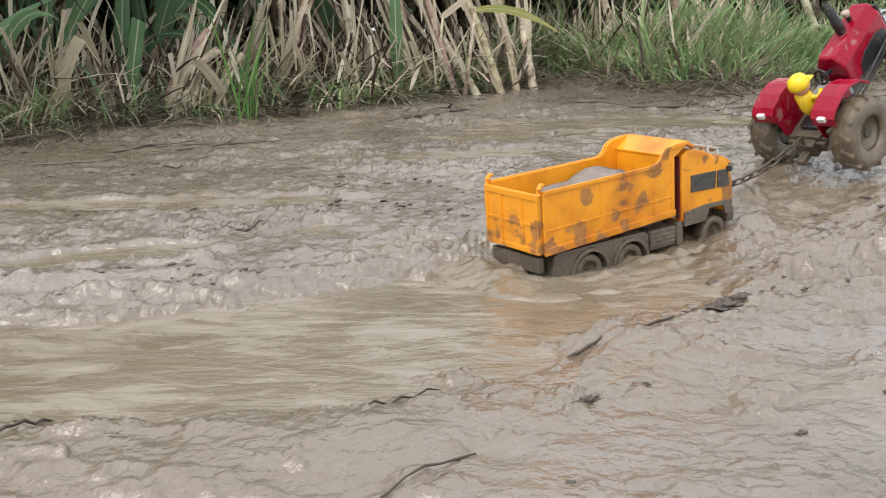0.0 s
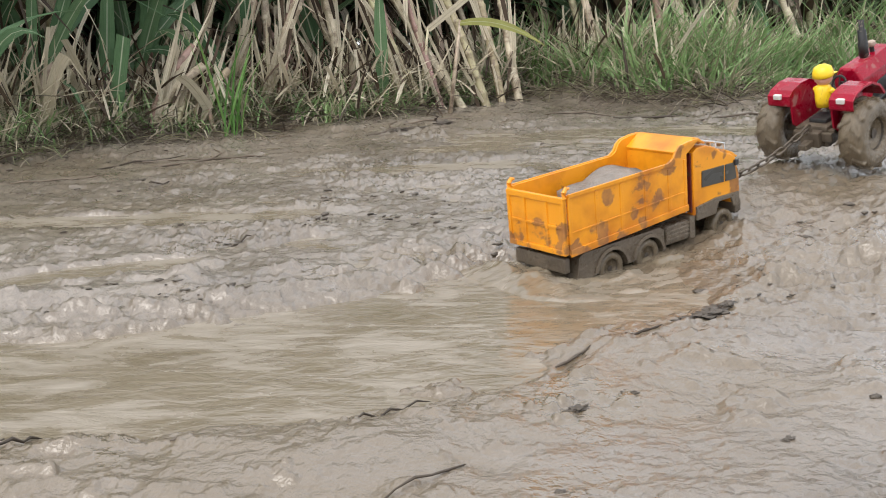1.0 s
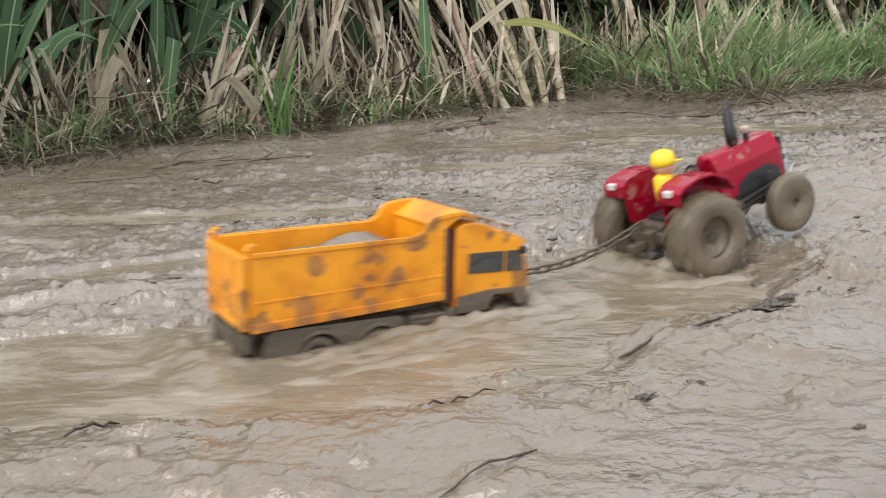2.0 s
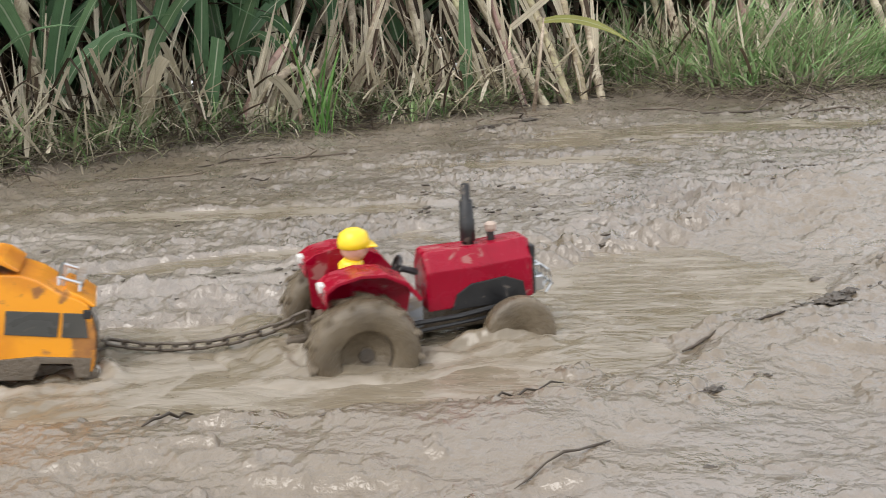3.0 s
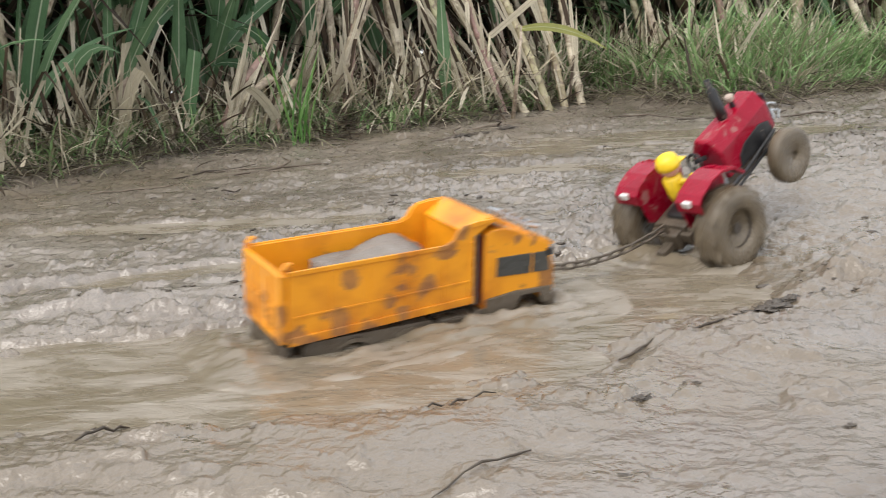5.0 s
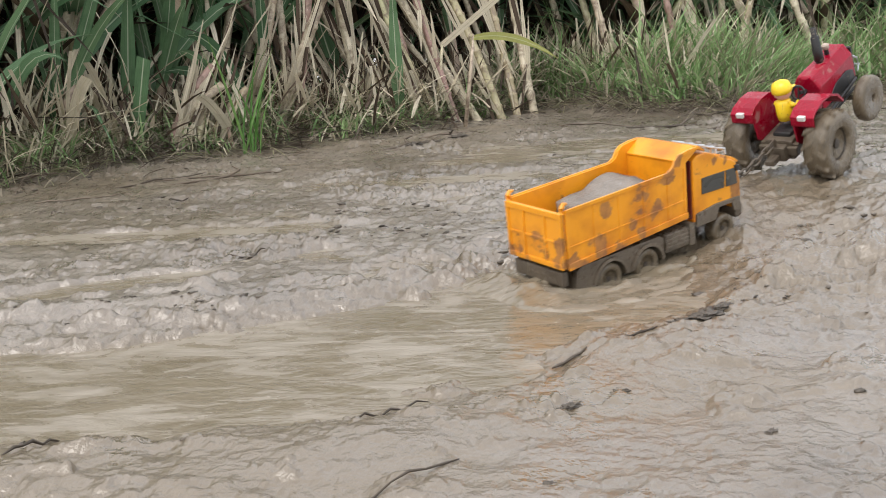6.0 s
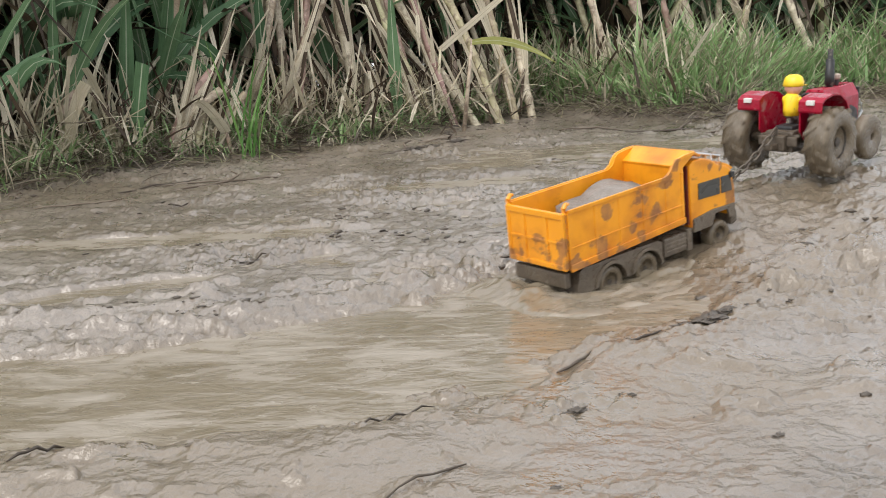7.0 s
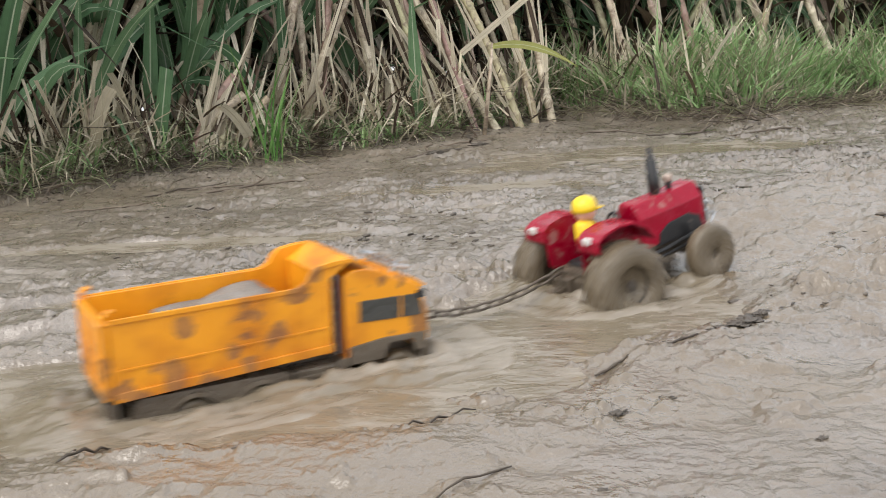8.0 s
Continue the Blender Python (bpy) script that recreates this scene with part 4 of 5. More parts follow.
def dump_truck():
    t = tagged(new("dump_truck"), "rusty yellow toy dump truck wading in the mud", "toy truck")
    # bed: two sides, tailgate, front wall with a hood over the cab, floor
    side = [(0.004, 0.048), (0.236, 0.060), (0.236, 0.140), (0.262, 0.1555), (0.262, 0.1585), (0.240, 0.1575), (0.222, 0.1545), (0.214, 0.149), (0.208, 0.139), (0.198, 0.134), (0.004, 0.1295)]
    for sgn, nm in ((-1, "bed_side"), (1, "bed_side")):
        y0, y1 = (-0.0575, -0.0535) if sgn < 0 else (0.0535, 0.0575)
        body = part(nm, prism(side, y0, y1, 0.0008), YELLOW, t)
        ys = (y0 - 0.0022, y0 + 0.001) if sgn < 0 else (y1 - 0.001, y1 + 0.0022)
        part("top_rail", prism([(0.004, 0.126), (0.199, 0.130), (0.209, 0.135), (0.216, 0.146), (0.224, 0.151), (0.260, 0.1555), (0.260, 0.1592), (0.240, 0.1585), (0.222, 0.1555), (0.213, 0.150), (0.206, 0.140), (0.197, 0.135), (0.004, 0.131)], *ys, 0.0006), YELLOW, body)
        part("bottom_rail", prism([(0.004, 0.046), (0.236, 0.058), (0.236, 0.067), (0.004, 0.056)], *ys, 0.0008), YELLOW, body)
        part("crease", prism([(0.006, 0.077), (0.234, 0.085), (0.234, 0.0875), (0.006, 0.0795)], ys[0] + 0.0012, ys[1], 0.0004), YELLOW, body)
        for x in (0.006, 0.055, 0.102, 0.150, 0.198, 0.232):
            part("rib", block((x - 0.003, ys[0] + 0.0013, 0.0562 + 0.05 * x), (x + 0.003, ys[1] - 0.0004, 0.126 if x < 0.2 else 0.134), 0.0006), YELLOW, body)
    gate = part("tailgate", block((-0.0035, -0.0565, 0.050), (0.0015, 0.0565, 0.127), 0.001), YELLOW, t, "yellow tailgate with a rusty lower edge")
    part("top_rail", block((-0.0055, -0.0565, 0.119), (0.0, 0.0565, 0.1272), 0.001), YELLOW, gate)
    part("bottom_rail", block((-0.0055, -0.0565, 0.0488), (0.0, 0.0565, 0.056), 0.001), YELLOW, gate)
    for y in (-0.0535, -0.022, 0.022, 0.0535):
        part("rib", block((-0.0053, y - 0.003, 0.055), (0.0, y + 0.003, 0.120), 0.0008), YELLOW, gate)
    part("crease", block((-0.0048, -0.05, 0.084), (0.0, 0.05, 0.088), 0.0008), YELLOW, gate)
    for y in (-0.055, 0.055):
        bm = tube([(0.0, y, 0.126), (0.0, y, 0.134), (0.004, y, 0.139), (0.009, y, 0.138)], [0.0035, 0.0035, 0.003, 0.002], 8)
        part("tailgate_hook", bm, YELLOW, t)
    part("bed_floor", prism([(0.002, 0.050), (0.234, 0.061), (0.234, 0.065), (0.002, 0.0545)], -0.0535, 0.0535, 0.0005), YELLOW, t)
    part("bed_front", block((0.231, -0.0535, 0.0545), (0.2355, 0.0535, 0.1402), 0.0005), YELLOW, t)
    hood = prism([(0.2305, 0.1385), (0.238, 0.1405), (0.262, 0.1545), (0.280, 0.1465), (0.2815, 0.149), (0.266, 0.1585), (0.257, 0.1600), (0.2295, 0.1425)], -0.0532, 0.0532, 0.001)
    part("bed_hood", hood, YELLOW, t, "yellow hood of the bed over the cab roof")
    # ram and rungs in the gap
    part("hydraulic_ram", tube([(0.244, 0, 0.05), (0.244, 0, 0.10), (0.244, 0, 0.101), (0.244, 0, 0.145)], [0.007, 0.007, 0.0045, 0.0045], 12), STEEL, t)
    lad = bmesh.new()
    for y in (-0.045, -0.034):
        tube([(0.2465, y, 0.05), (0.2465, y, 0.142)], 0.0014, 6, lad)
    for k in range(7):
        tube([(0.2465, -0.045, 0.058 + 0.0125 * k), (0.2465, -0.034, 0.058 + 0.0125 * k)], 0.0012, 6, lad)
    part("ladder", lad, STEEL, t)
    # cab
    cab = prism([(0.253, 0.045), (0.300, 0.046), (0.303, 0.056), (0.335, 0.056), (0.340, 0.046), (0.3535, 0.046), (0.3565, 0.060), (0.3555, 0.088), (0.347, 0.116), (0.338, 0.122), (0.318, 0.128), (0.300, 0.139), (0.282, 0.1445), (0.262, 0.144), (0.253, 0.138)], -0.0545, 0.0545, 0.0022)
    part("cab_body", cab, YELLOW, t, "yellow cab with rust patches and scraped paint")
    part("cab_back", block((0.2505, -0.051, 0.050), (0.2535, 0.051, 0.138), 0.0008), DARK_RED, t)
    for sgn in (-1, 1):
        y = sgn * 0.0548
        bm = prism([(0.270, 0.0845), (0.319, 0.083), (0.3205, 0.108), (0.2705, 0.1085)], y - 0.0012, y + 0.0012, 0.0006)
        part("side_window", bm, GLASS, t)
        bm = prism([(0.323, 0.0828), (0.3485, 0.0825), (0.3445, 0.1075), (0.3235, 0.1078)], y - 0.0010, y + 0.0010, 0.0006)
        part("quarter_window", bm, GLASS, t)
        bm = prism([(0.256, 0.038), (0.298, 0.039), (0.305, 0.056), (0.334, 0.056), (0.339, 0.042), (0.352, 0.042), (0.352, 0.062), (0.300, 0.063), (0.256, 0.058)], y - 0.0018 + sgn * 0.0008, y + 0.0018 + sgn * 0.0008, 0.0008)
        part("cab_skirt", bm, MUD_COAT, t, "grey mud-coated lower cab panel")
        bm = block((0.3425, y - 0.004, 0.103), (0.3505, y + 0.005, 0.1115), 0.001)
        part("mirror", bm, BLACK, t)
    ws = prism([(0.3562, 0.0865), (0.3482, 0.1125), (0.3497, 0.1128), (0.3577, 0.0867)], -0.047, 0.047, 0.0005)
    part("windscreen", ws, GLASS, t)
    vis = prism([(0.322, 0.1265), (0.340, 0.1205), (0.3515, 0.1135), (0.3545, 0.1155), (0.343, 0.1235), (0.325, 0.1305)], -0.053, 0.053, 0.001)
    part("sun_visor", vis, YELLOW, t)
    bp = block((0.346, -0.054, 0.030), (0.360, 0.054, 0.050), 0.0025)
    block((0.352, -0.048, 0.026), (0.3625, 0.048, 0.034), 0.0015, bp)
    part("bumper", bp, MUD_COAT, t, "mud-coated front bumper")
    part("grille", block((0.3555, -0.04, 0.056), (0.3585, 0.04, 0.080), 0.001), MUD_COAT, t)
    for y in (-0.04, 0.04):
        part("headlight", block((0.357, y - 0.008, 0.042), (0.361, y + 0.008, 0.050), 0.0012), LENS, t)
    bar = bmesh.new()
    for x, z in ((0.318, 0.1375), (0.338, 0.132)):
        tube([(x, -0.042, z - 0.004), (x, -0.042, z + 0.004), (x, 0.042, z + 0.004), (x, 0.042, z - 0.004)], 0.0017, 8, bar)
    for y in (-0.042, 0.042):
        tube([(0.318, y, 0.1415), (0.338, y, 0.136)], 0.0017, 8, bar)
        tube([(0.322, y * 0.7, 0.131), (0.322, y * 0.7, 0.1415)], 0.0015, 6, bar)
    part("roof_rack", bar, STEEL, t, "bent chrome lamp bar on the cab roof")
    for y in (-0.03, -0.01, 0.01, 0.03):
        bm = tube([(0.334, y, 0.137), (0.342, y, 0.135)], [0.004, 0.0055], 10)
        part("roof_lamp", bm, GREY, t)
    # chassis
    ch = bmesh.new()
    for y in (-0.022, 0.022):
        block((0.006, y - 0.004, 0.028), (0.345, y + 0.004, 0.046), 0.001, ch)
        prism([(0.006, 0.044), (0.25, 0.044), (0.25, 0.0595), (0.006, 0.0495)], y - 0.003, y + 0.003, 0.0005, ch)
    for x in (0.01, 0.08, 0.15, 0.22, 0.29):
        block((x, -0.022, 0.032), (x + 0.006, 0.022, 0.042), 0.0005, ch)
    part("chassis", ch, MUD_COAT, t)
    part("rear_beam", block((-0.002, -0.05, 0.022), (0.008, 0.05, 0.043), 0.002), MUD_COAT, t)
    for sgn in (-1, 1):
        y0, y1 = sorted((sgn * 0.030, sgn * 0.0535))
        low = [(cx + 0.029 * math.cos(a), 0.008 + 0.029 * math.sin(a)) for cx in (0.155, 0.082) for a in np.linspace(0.02, math.pi - 0.02, 13)]
        bm = prism([(0.016, 0.008), (0.022, 0.040), (0.030, 0.0445), (0.180, 0.0445), (0.188, 0.040), (0.188, 0.008)] + low, y0, y1)
        for cx in (0.082, 0.155):
            band = [(cx + r * math.cos(a), 0.008 + r * math.sin(a)) for r, way in ((0.0335, 1), (0.0285, -1)) for a in np.linspace(0.1, math.pi - 0.1, 13)[::way]]
            prism(band, y0 - (0.003 if sgn < 0 else -0.002), y1 + (0.003 if sgn > 0 else -0.002), 0.0, bm)
        part("mudguard", bm, MUD_COAT, t, "mud-coated double rear mudguard")
        tk = block((0.192, y0, 0.014), (0.242, y1, 0.043), 0.004)
        for k in range(4):
            block((0.1925, (y0 if sgn < 0 else y1 - 0.001) - 0.0008, 0.020 + 0.0058 * k), (0.2415, (y0 if sgn < 0 else y1 - 0.001) + 0.0018, 0.0232 + 0.0058 * k), 0.0006, tk)
        part("side_tank", tk, MUD_COAT, t)
        part("step", block((0.244, y0, 0.012), (0.256, y1, 0.046), 0.002), MUD_COAT, t)
        for x in (0.082, 0.155, 0.320):
            wheel("wheel", t, (x, sgn * 0.043, 0.009 if x < 0.3 else 0.0175), 0.024, 0.021, TYRE, 0, 0.55)
    part("tow_eye", tube([(0.356, 0.02, 0.052), (0.364, 0.02, 0.052), (0.368, 0.022, 0.055), (0.368, 0.022, 0.060), (0.362, 0.02, 0.063)], 0.0018, 8), CHAIN, t)
    return t


TRUCK = dump_truck()


def load_stone():
    bm = bmesh.new()
    bmesh.ops.create_cube(bm, size=1)
    bmesh.ops.subdivide_edges(bm, edges=bm.edges[:], cuts=7, use_grid_fill=True)
    for v in bm.verts:
        c = v.co.copy()
        k = c.normalized() * 0.62
        c = c.lerp(k, 0.16)
        c += 0.09 * noise.noise_vector(c * 2.3) + 0.03 * noise.noise_vector(c * 9)
        c.z += 0.1 * c.x - 0.12 * max(0.0, -c.y)
        v.co = Vector((c.x * 0.115, c.y * 0.08, c.z * 0.066))
    ob = part("stone_block", bm, STONE, smooth=True)
    return tagged(ob, "rough grey stone lying in the truck bed", "stone")


LOAD = load_stone()


# ---- toy tractor ----
def tractor():
    t = tagged(new("tractor"), "red toy farm tractor with muddy wheels pulling a chain", "toy tractor")
    hood = bmesh.new()
    prof = [(-0.0265, 0.078), (-0.0265, 0.118), (-0.0145, 0.136), (0.0145, 0.136), (0.0265, 0.118), (0.0265, 0.078)]
    loops = []
    for x, k, dz in ((0.086, 0.94, 0.003), (0.090, 1.0, 0.006), (0.15, 1.0, 0.0055), (0.204, 0.98, 0.008), (0.209, 0.9, 0.005)):
        loops.append([hood.verts.new((x, y * k, z + dz * (z - 0.07) / 0.06)) for y, z in prof])
    for a, b in zip(loops, loops[1:]):
        for k in range(len(prof)):
            hood.faces.new((a[k], b[k], b[(k + 1) % len(prof)], a[(k + 1) % len(prof)]))
    hood.faces.new(loops[0])
    hood.faces.new(loops[-1][::-1])
    bmesh.ops.recalc_face_normals(hood, faces=hood.faces)
    bmesh.ops.bevel(hood, geom=hood.edges[:], offset=0.0016, segments=2, affect="EDGES", profile=0.6)
    for y in (-0.0085, 0.0085):
        block((0.086, y - 0.0012, 0.1375), (0.200, y + 0.0012, 0.1425), 0.0006, hood)
    part("hood", hood, RED, t, "glossy red engine hood with scratches and mud smears")
    for sgn in (-1, 1):
        bm = prism([(0.112, 0.077), (0.118, 0.094), (0.135, 0.104), (0.175, 0.107), (0.196, 0.098), (0.200, 0.077)], sgn * 0.0262 - 0.0018, sgn * 0.0262 + 0.0018, 0.0008)
        part("engine_opening", bm, BLACK, t, "black engine opening in the hood side")
        rail = tube([(0.066, sgn * 0.030, 0.070), (0.12, sgn * 0.031, 0.071), (0.165, sgn * 0.030, 0.075), (0.200, sgn * 0.028, 0.078)], 0.003, 8)
        tube([(0.07, sgn * 0.034, 0.062), (0.19, sgn * 0.030, 0.066)], 0.0022, 8, rail)
        part("side_rail", rail, BLACK, t)
    part("radiator_grille", block((0.207, -0.0235, 0.080), (0.2125, 0.0235, 0.136), 0.0015), BLACK, t)
    ch = block((-0.045, -0.018, 0.052), (0.205, 0.018, 0.079), 0.003)
    block((-0.03, -0.026, 0.048), (0.05, 0.026, 0.085), 0.004, ch)
    part("chassis", ch, MUD_COAT, t)
    part("gearbox", block((0.048, -0.026, 0.062), (0.080, 0.026, 0.098), 0.004), GREY, t, "grey gearbox housing")
    ax = tube([(0.0, -0.09, 0.069), (0.0, 0.09, 0.069)], 0.007, 12)
    part("rear_axle", ax, MUD_COAT, t)
    ax = tube([(0.177, -0.06, 0.0505), (0.177, 0.06, 0.0505)], 0.005, 10)
    block((0.168, -0.012, 0.045), (0.186, 0.012, 0.06), 0.002, ax)
    part("front_axle", ax, MUD_COAT, t)
    ex = lathe([(0.0062, 0), (0.0062, 0.006), (0.0085, 0.007), (0.0085, 0.030), (0.0075, 0.031), (0.0075, 0.052), (0.0048, 0.053), (0.0048, 0.070), (0.004, 0.070), (0.004, 0.06)], 16)
    bmesh.ops.rotate(ex, verts=ex.verts[:], cent=(0, 0, 0), matrix=Matrix.Rotation(math.pi / 2, 3, "X"))
    bmesh.ops.translate(ex, verts=ex.verts[:], vec=(0.143, 0, 0.139))
    part("exhaust_pipe", ex, BLACK, t, "black stepped exhaust pipe", True)
    part("air_intake", tube([(0.170, 0, 0.140), (0.170, 0, 0.153)], 0.0042, 10), BLACK, t)
    part("intake_cap", tube([(0.170, 0, 0.153), (0.170, 0, 0.156), (0.170, 0, 0.161), (0.170, 0, 0.163)], [0.005, 0.0068, 0.0068, 0.0045], 12), TAN, t, "pale cap on the air intake")
    part("steering_column", tube([(0.082, 0, 0.118), (0.062, 0, 0.126)], [0.004, 0.0035], 8), BLACK, t)
    st = bmesh.new()
    ring = [Vector((0.060, 0, 0.127)) + 0.012 * (math.cos(a) * Vector((0, 1, 0)) + math.sin(a) * Vector((0.35, 0, 0.94))) for a in np.linspace(0, math.tau, 17)]
    tube(ring, 0.0022, 6, st, False)
    tube([ring[4], ring[12]], 0.0016, 6, st)
    part("steering_wheel", st, BLACK, t)
    for sgn in (-1, 1):
        a, b = sorted((sgn * 0.036, sgn * 0.0785))
        out = [(-0.0345, 0.121), (-0.0335, 0.136), (-0.022, 0.143), (0.004, 0.1475), (0.030, 0.145), (0.052, 0.133), (0.066, 0.114)]
        inn = [(x * 0.95, z - 0.0035) for x, z in out[::-1]]
        f = prism(out + inn, a, b, 0.0007)
        fe = part("fender", f, RED, t, "red rear wheel fender with chipped edges")
        y = sgn * 0.0375
        pl = prism([(-0.032, 0.134), (-0.020, 0.141), (0.004, 0.1455), (0.030, 0.143), (0.050, 0.132), (0.064, 0.111), (0.055, 0.075), (-0.012, 0.068), (-0.030, 0.085)], y - 0.0015, y + 0.0015, 0.0005)
        part("fender_panel", pl, RED, t)
        lamp = block((-0.038, sgn * 0.058 - 0.007, 0.131), (-0.031, sgn * 0.058 + 0.007, 0.1395), 0.0015)
        part("rear_lamp", lamp, LENS, fe, "small white rear lamp")
    part("footplate", block((-0.028, -0.036, 0.074), (0.062, 0.036, 0.079), 0.001), MUD_COAT, t)
    part("seat", block((-0.016, -0.017, 0.079), (0.018, 0.017, 0.092), 0.004), BLACK, t)
    part("lever", tube([(0.058, -0.028, 0.078), (0.056, -0.029, 0.118), (0.050, -0.029, 0.124)], 0.003, 8), BLACK, t)
    hb = block((-0.068, -0.008, 0.056), (-0.04, 0.008, 0.066), 0.002)
    block((-0.036, -0.036, 0.060), (-0.028, 0.036, 0.076), 0.002, hb)
    tube([(-0.040, 0, 0.062), (-0.040, 0, 0.092)], 0.003, 8, hb)
    part("drawbar", hb, MUD_COAT, t)
    g = bmesh.new()
    for y in (-0.019, -0.006, 0.006, 0.019):
        tube([(0.209, y, 0.112), (0.220, y, 0.112), (0.231, y, 0.102), (0.233, y, 0.088), (0.226, y, 0.078)], 0.0016, 6, g)
    for z, x in ((0.104, 0.2295), (0.088, 0.2335)):
        tube([(x, -0.021, z), (x, 0.021, z)], 0.0016, 6, g)
    part("front_guard", g, STEEL, t, "bent chrome front guard")
    part("front_weight", block((0.212, -0.016, 0.080), (0.226, 0.016, 0.098), 0.002), STEEL, t)
    wh = []
    for sgn in (-1, 1):
        wh.append((wheel("rear_wheel", t, (0, sgn * 0.0775, 0.067), 0.0575, 0.044, TYRE, 13, 0.47, "deep-lugged tyre caked in mud"), 0.0575))
    for sgn in (-1, 1):
        wh.append((wheel("front_wheel", t, (0.177, sgn * 0.0575, 0.0505), 0.0415, 0.022, TYRE, 0, 0.16, "smooth mud-filled front tyre"), 0.0415))
    return t, wh


TRACTOR, WHEELS = tractor()


def driver():
    """The toy driver, one plain shape."""
    bm = bmesh.new()

    def add(bmx, mi):
        me = bpy.data.meshes.new("piece")
        bmx.to_mesh(me)
        bmx.free()
        k = len(bm.faces)
        bm.from_mesh(me)
        bpy.data.meshes.remove(me)
        bm.faces.ensure_lookup_table()
        for f in bm.faces[k:]:
            f.material_index = mi
            f.smooth = True

    def turned(profile, at):
        b = lathe(profile, 20)
        bmesh.ops.rotate(b, verts=b.verts[:], cent=(0, 0, 0), matrix=Matrix.Rotation(math.pi / 2, 3, "X"))
        bmesh.ops.translate(b, verts=b.verts[:], vec=at)
        return b

    add(turned([(0.0001, 0), (0.0135, 0.001), (0.0145, 0.012), (0.0135, 0.034), (0.008, 0.039), (0.0001, 0.0395)], (0.004, 0, 0.0985)), 0)
    add(turned([(0.0001, -0.014), (0.009, -0.0115), (0.0145, -0.004), (0.0152, 0.002), (0.013, 0.008), (0.0001, 0.014)], (0.009, 0, 0.1475)), 1)
    add(turned([(0.0162, -0.001), (0.0175, 0.0), (0.0175, 0.006), (0.0145, 0.0145), (0.008, 0.0185), (0.0001, 0.0195)], (0.009, 0, 0.1505)), 0)
    brim = prism([(0.009, 0.1500), (0.032, 0.1490), (0.032, 0.1505), (0.009, 0.1535)], -0.0135, 0.0135, 0.0008)
    add(brim, 0)
    for s in (-1, 1):
        add(tube([(0.004, s * 0.013, 0.129), (0.014, s * 0.018, 0.118), (0.030, s * 0.012, 0.118)], [0.0048, 0.0045, 0.004], 8), 0)
        add(tube([(0.004, s * 0.007, 0.099), (0.026, s * 0.008, 0.098), (0.030, s * 0.008, 0.082)], [0.006, 0.006, 0.005], 8), 2)
    ob = part("toy_driver", bm, [HELMET, SKIN, STONE])
    return tagged(ob, "small toy driver figure with a yellow helmet and jacket", "toy figure")


DRIVER = driver()


# ---- tow chain ----
LINKS = 12


def chain():
    c = tagged(new("tow_chain"), "rusty muddy iron chain between tractor and truck", "chain")
    bm = bmesh.new()
    h, w = 0.0078, 0.0048
    path = []
    for a in np.linspace(-math.pi / 2, math.pi / 2, 7):
        path.append((h + w * math.cos(a) - 0.001, w * math.sin(a), 0))
    for a in np.linspace(math.pi / 2, 1.5 * math.pi, 7):
        path.append((-h + w * math.cos(a) + 0.001, w * math.sin(a), 0))
    path.append(path[0])
    tube(path, 0.0019, 6, bm, False)
    first = part("link", bm, CHAIN, c, smooth=True)
    links = [first]
    for k in range(LINKS - 1):
        ob = new("link", first.data)
        ob.parent = c
        links.append(ob)
    return c, links


TOW_CHAIN, CHAIN_LINKS = chain()


def wake(name, length, half, amp, seed, label):
    """A rigid ripple of liquid mud: ridges that spread from a vehicle, its rim below the surface."""
    nx, ny = 200, 130
    xs, ys = np.linspace(-0.18, length + 0.18, nx), np.linspace(-half, half, ny)
    gx, gy = np.meshgrid(xs, ys)
    ex = np.maximum(np.maximum(-gx, gx - length), 0)
    ey = np.maximum(np.abs(gy) - 0.058, 0)
    d = np.sqrt(ex ** 2 + ey ** 2) + 0.025 * fbm(gx + seed, gy, 14, 3, seed)
    z = amp * np.exp(-((d - 0.014) / 0.012) ** 2) + 0.6 * amp * np.exp(-((d - 0.045) / 0.014) ** 2) + 0.35 * amp * np.exp(-((d - 0.08) / 0.016) ** 2)
    z = z * (0.55 + 1.4 * np.maximum(0, fbm(gx, gy + seed, 11, 4, seed + 2, 0.6) + 0.2)) - 0.0015
    z = z + 1.3 * amp * np.exp(-((gx + 0.045) / 0.03) ** 2 - (gy / 0.09) ** 2)
    churn = np.exp(-((d - 0.03) / 0.05) ** 2)
    z = z + amp * churn * (0.5 * fbm(gx, gy, 34, 4, seed + 1, 0.6) + 0.5 * (0.2 - np.abs(fbm(gx * 0.7, gy, 22, 3, seed + 4))))
    z = z * (1 - 0.75 * smooth(length + 0.01, length + 0.04, gx))
    z = z - 0.02 * smooth(0.09, 0.13, d)
    co = np.stack([gx, gy, z], -1).reshape(-1, 3)
    i = (np.arange(ny - 1)[:, None] * nx + np.arange(nx - 1)[None, :]).ravel()
    me = bpy.data.meshes.new(name)
    me.from_pydata(co.tolist(), [], np.stack([i, i + 1, i + nx + 1, i + nx], -1).tolist())
    me.polygons.foreach_set("use_smooth", np.ones(len(me.polygons), dtype=bool))
    me.materials.append(WATER)
    return tagged(new(name, me), label, "mud wake")


TRUCK_WAKE = wake("mud_wake", 0.36, 0.2, 0.010, 3, "low ripple of liquid brown mud pushed up round the truck")
TRACTOR_WAKE = wake("mud_wake", 0.22, 0.24, 0.012, 5, "low ripple of liquid brown mud churned up by the tractor wheels")


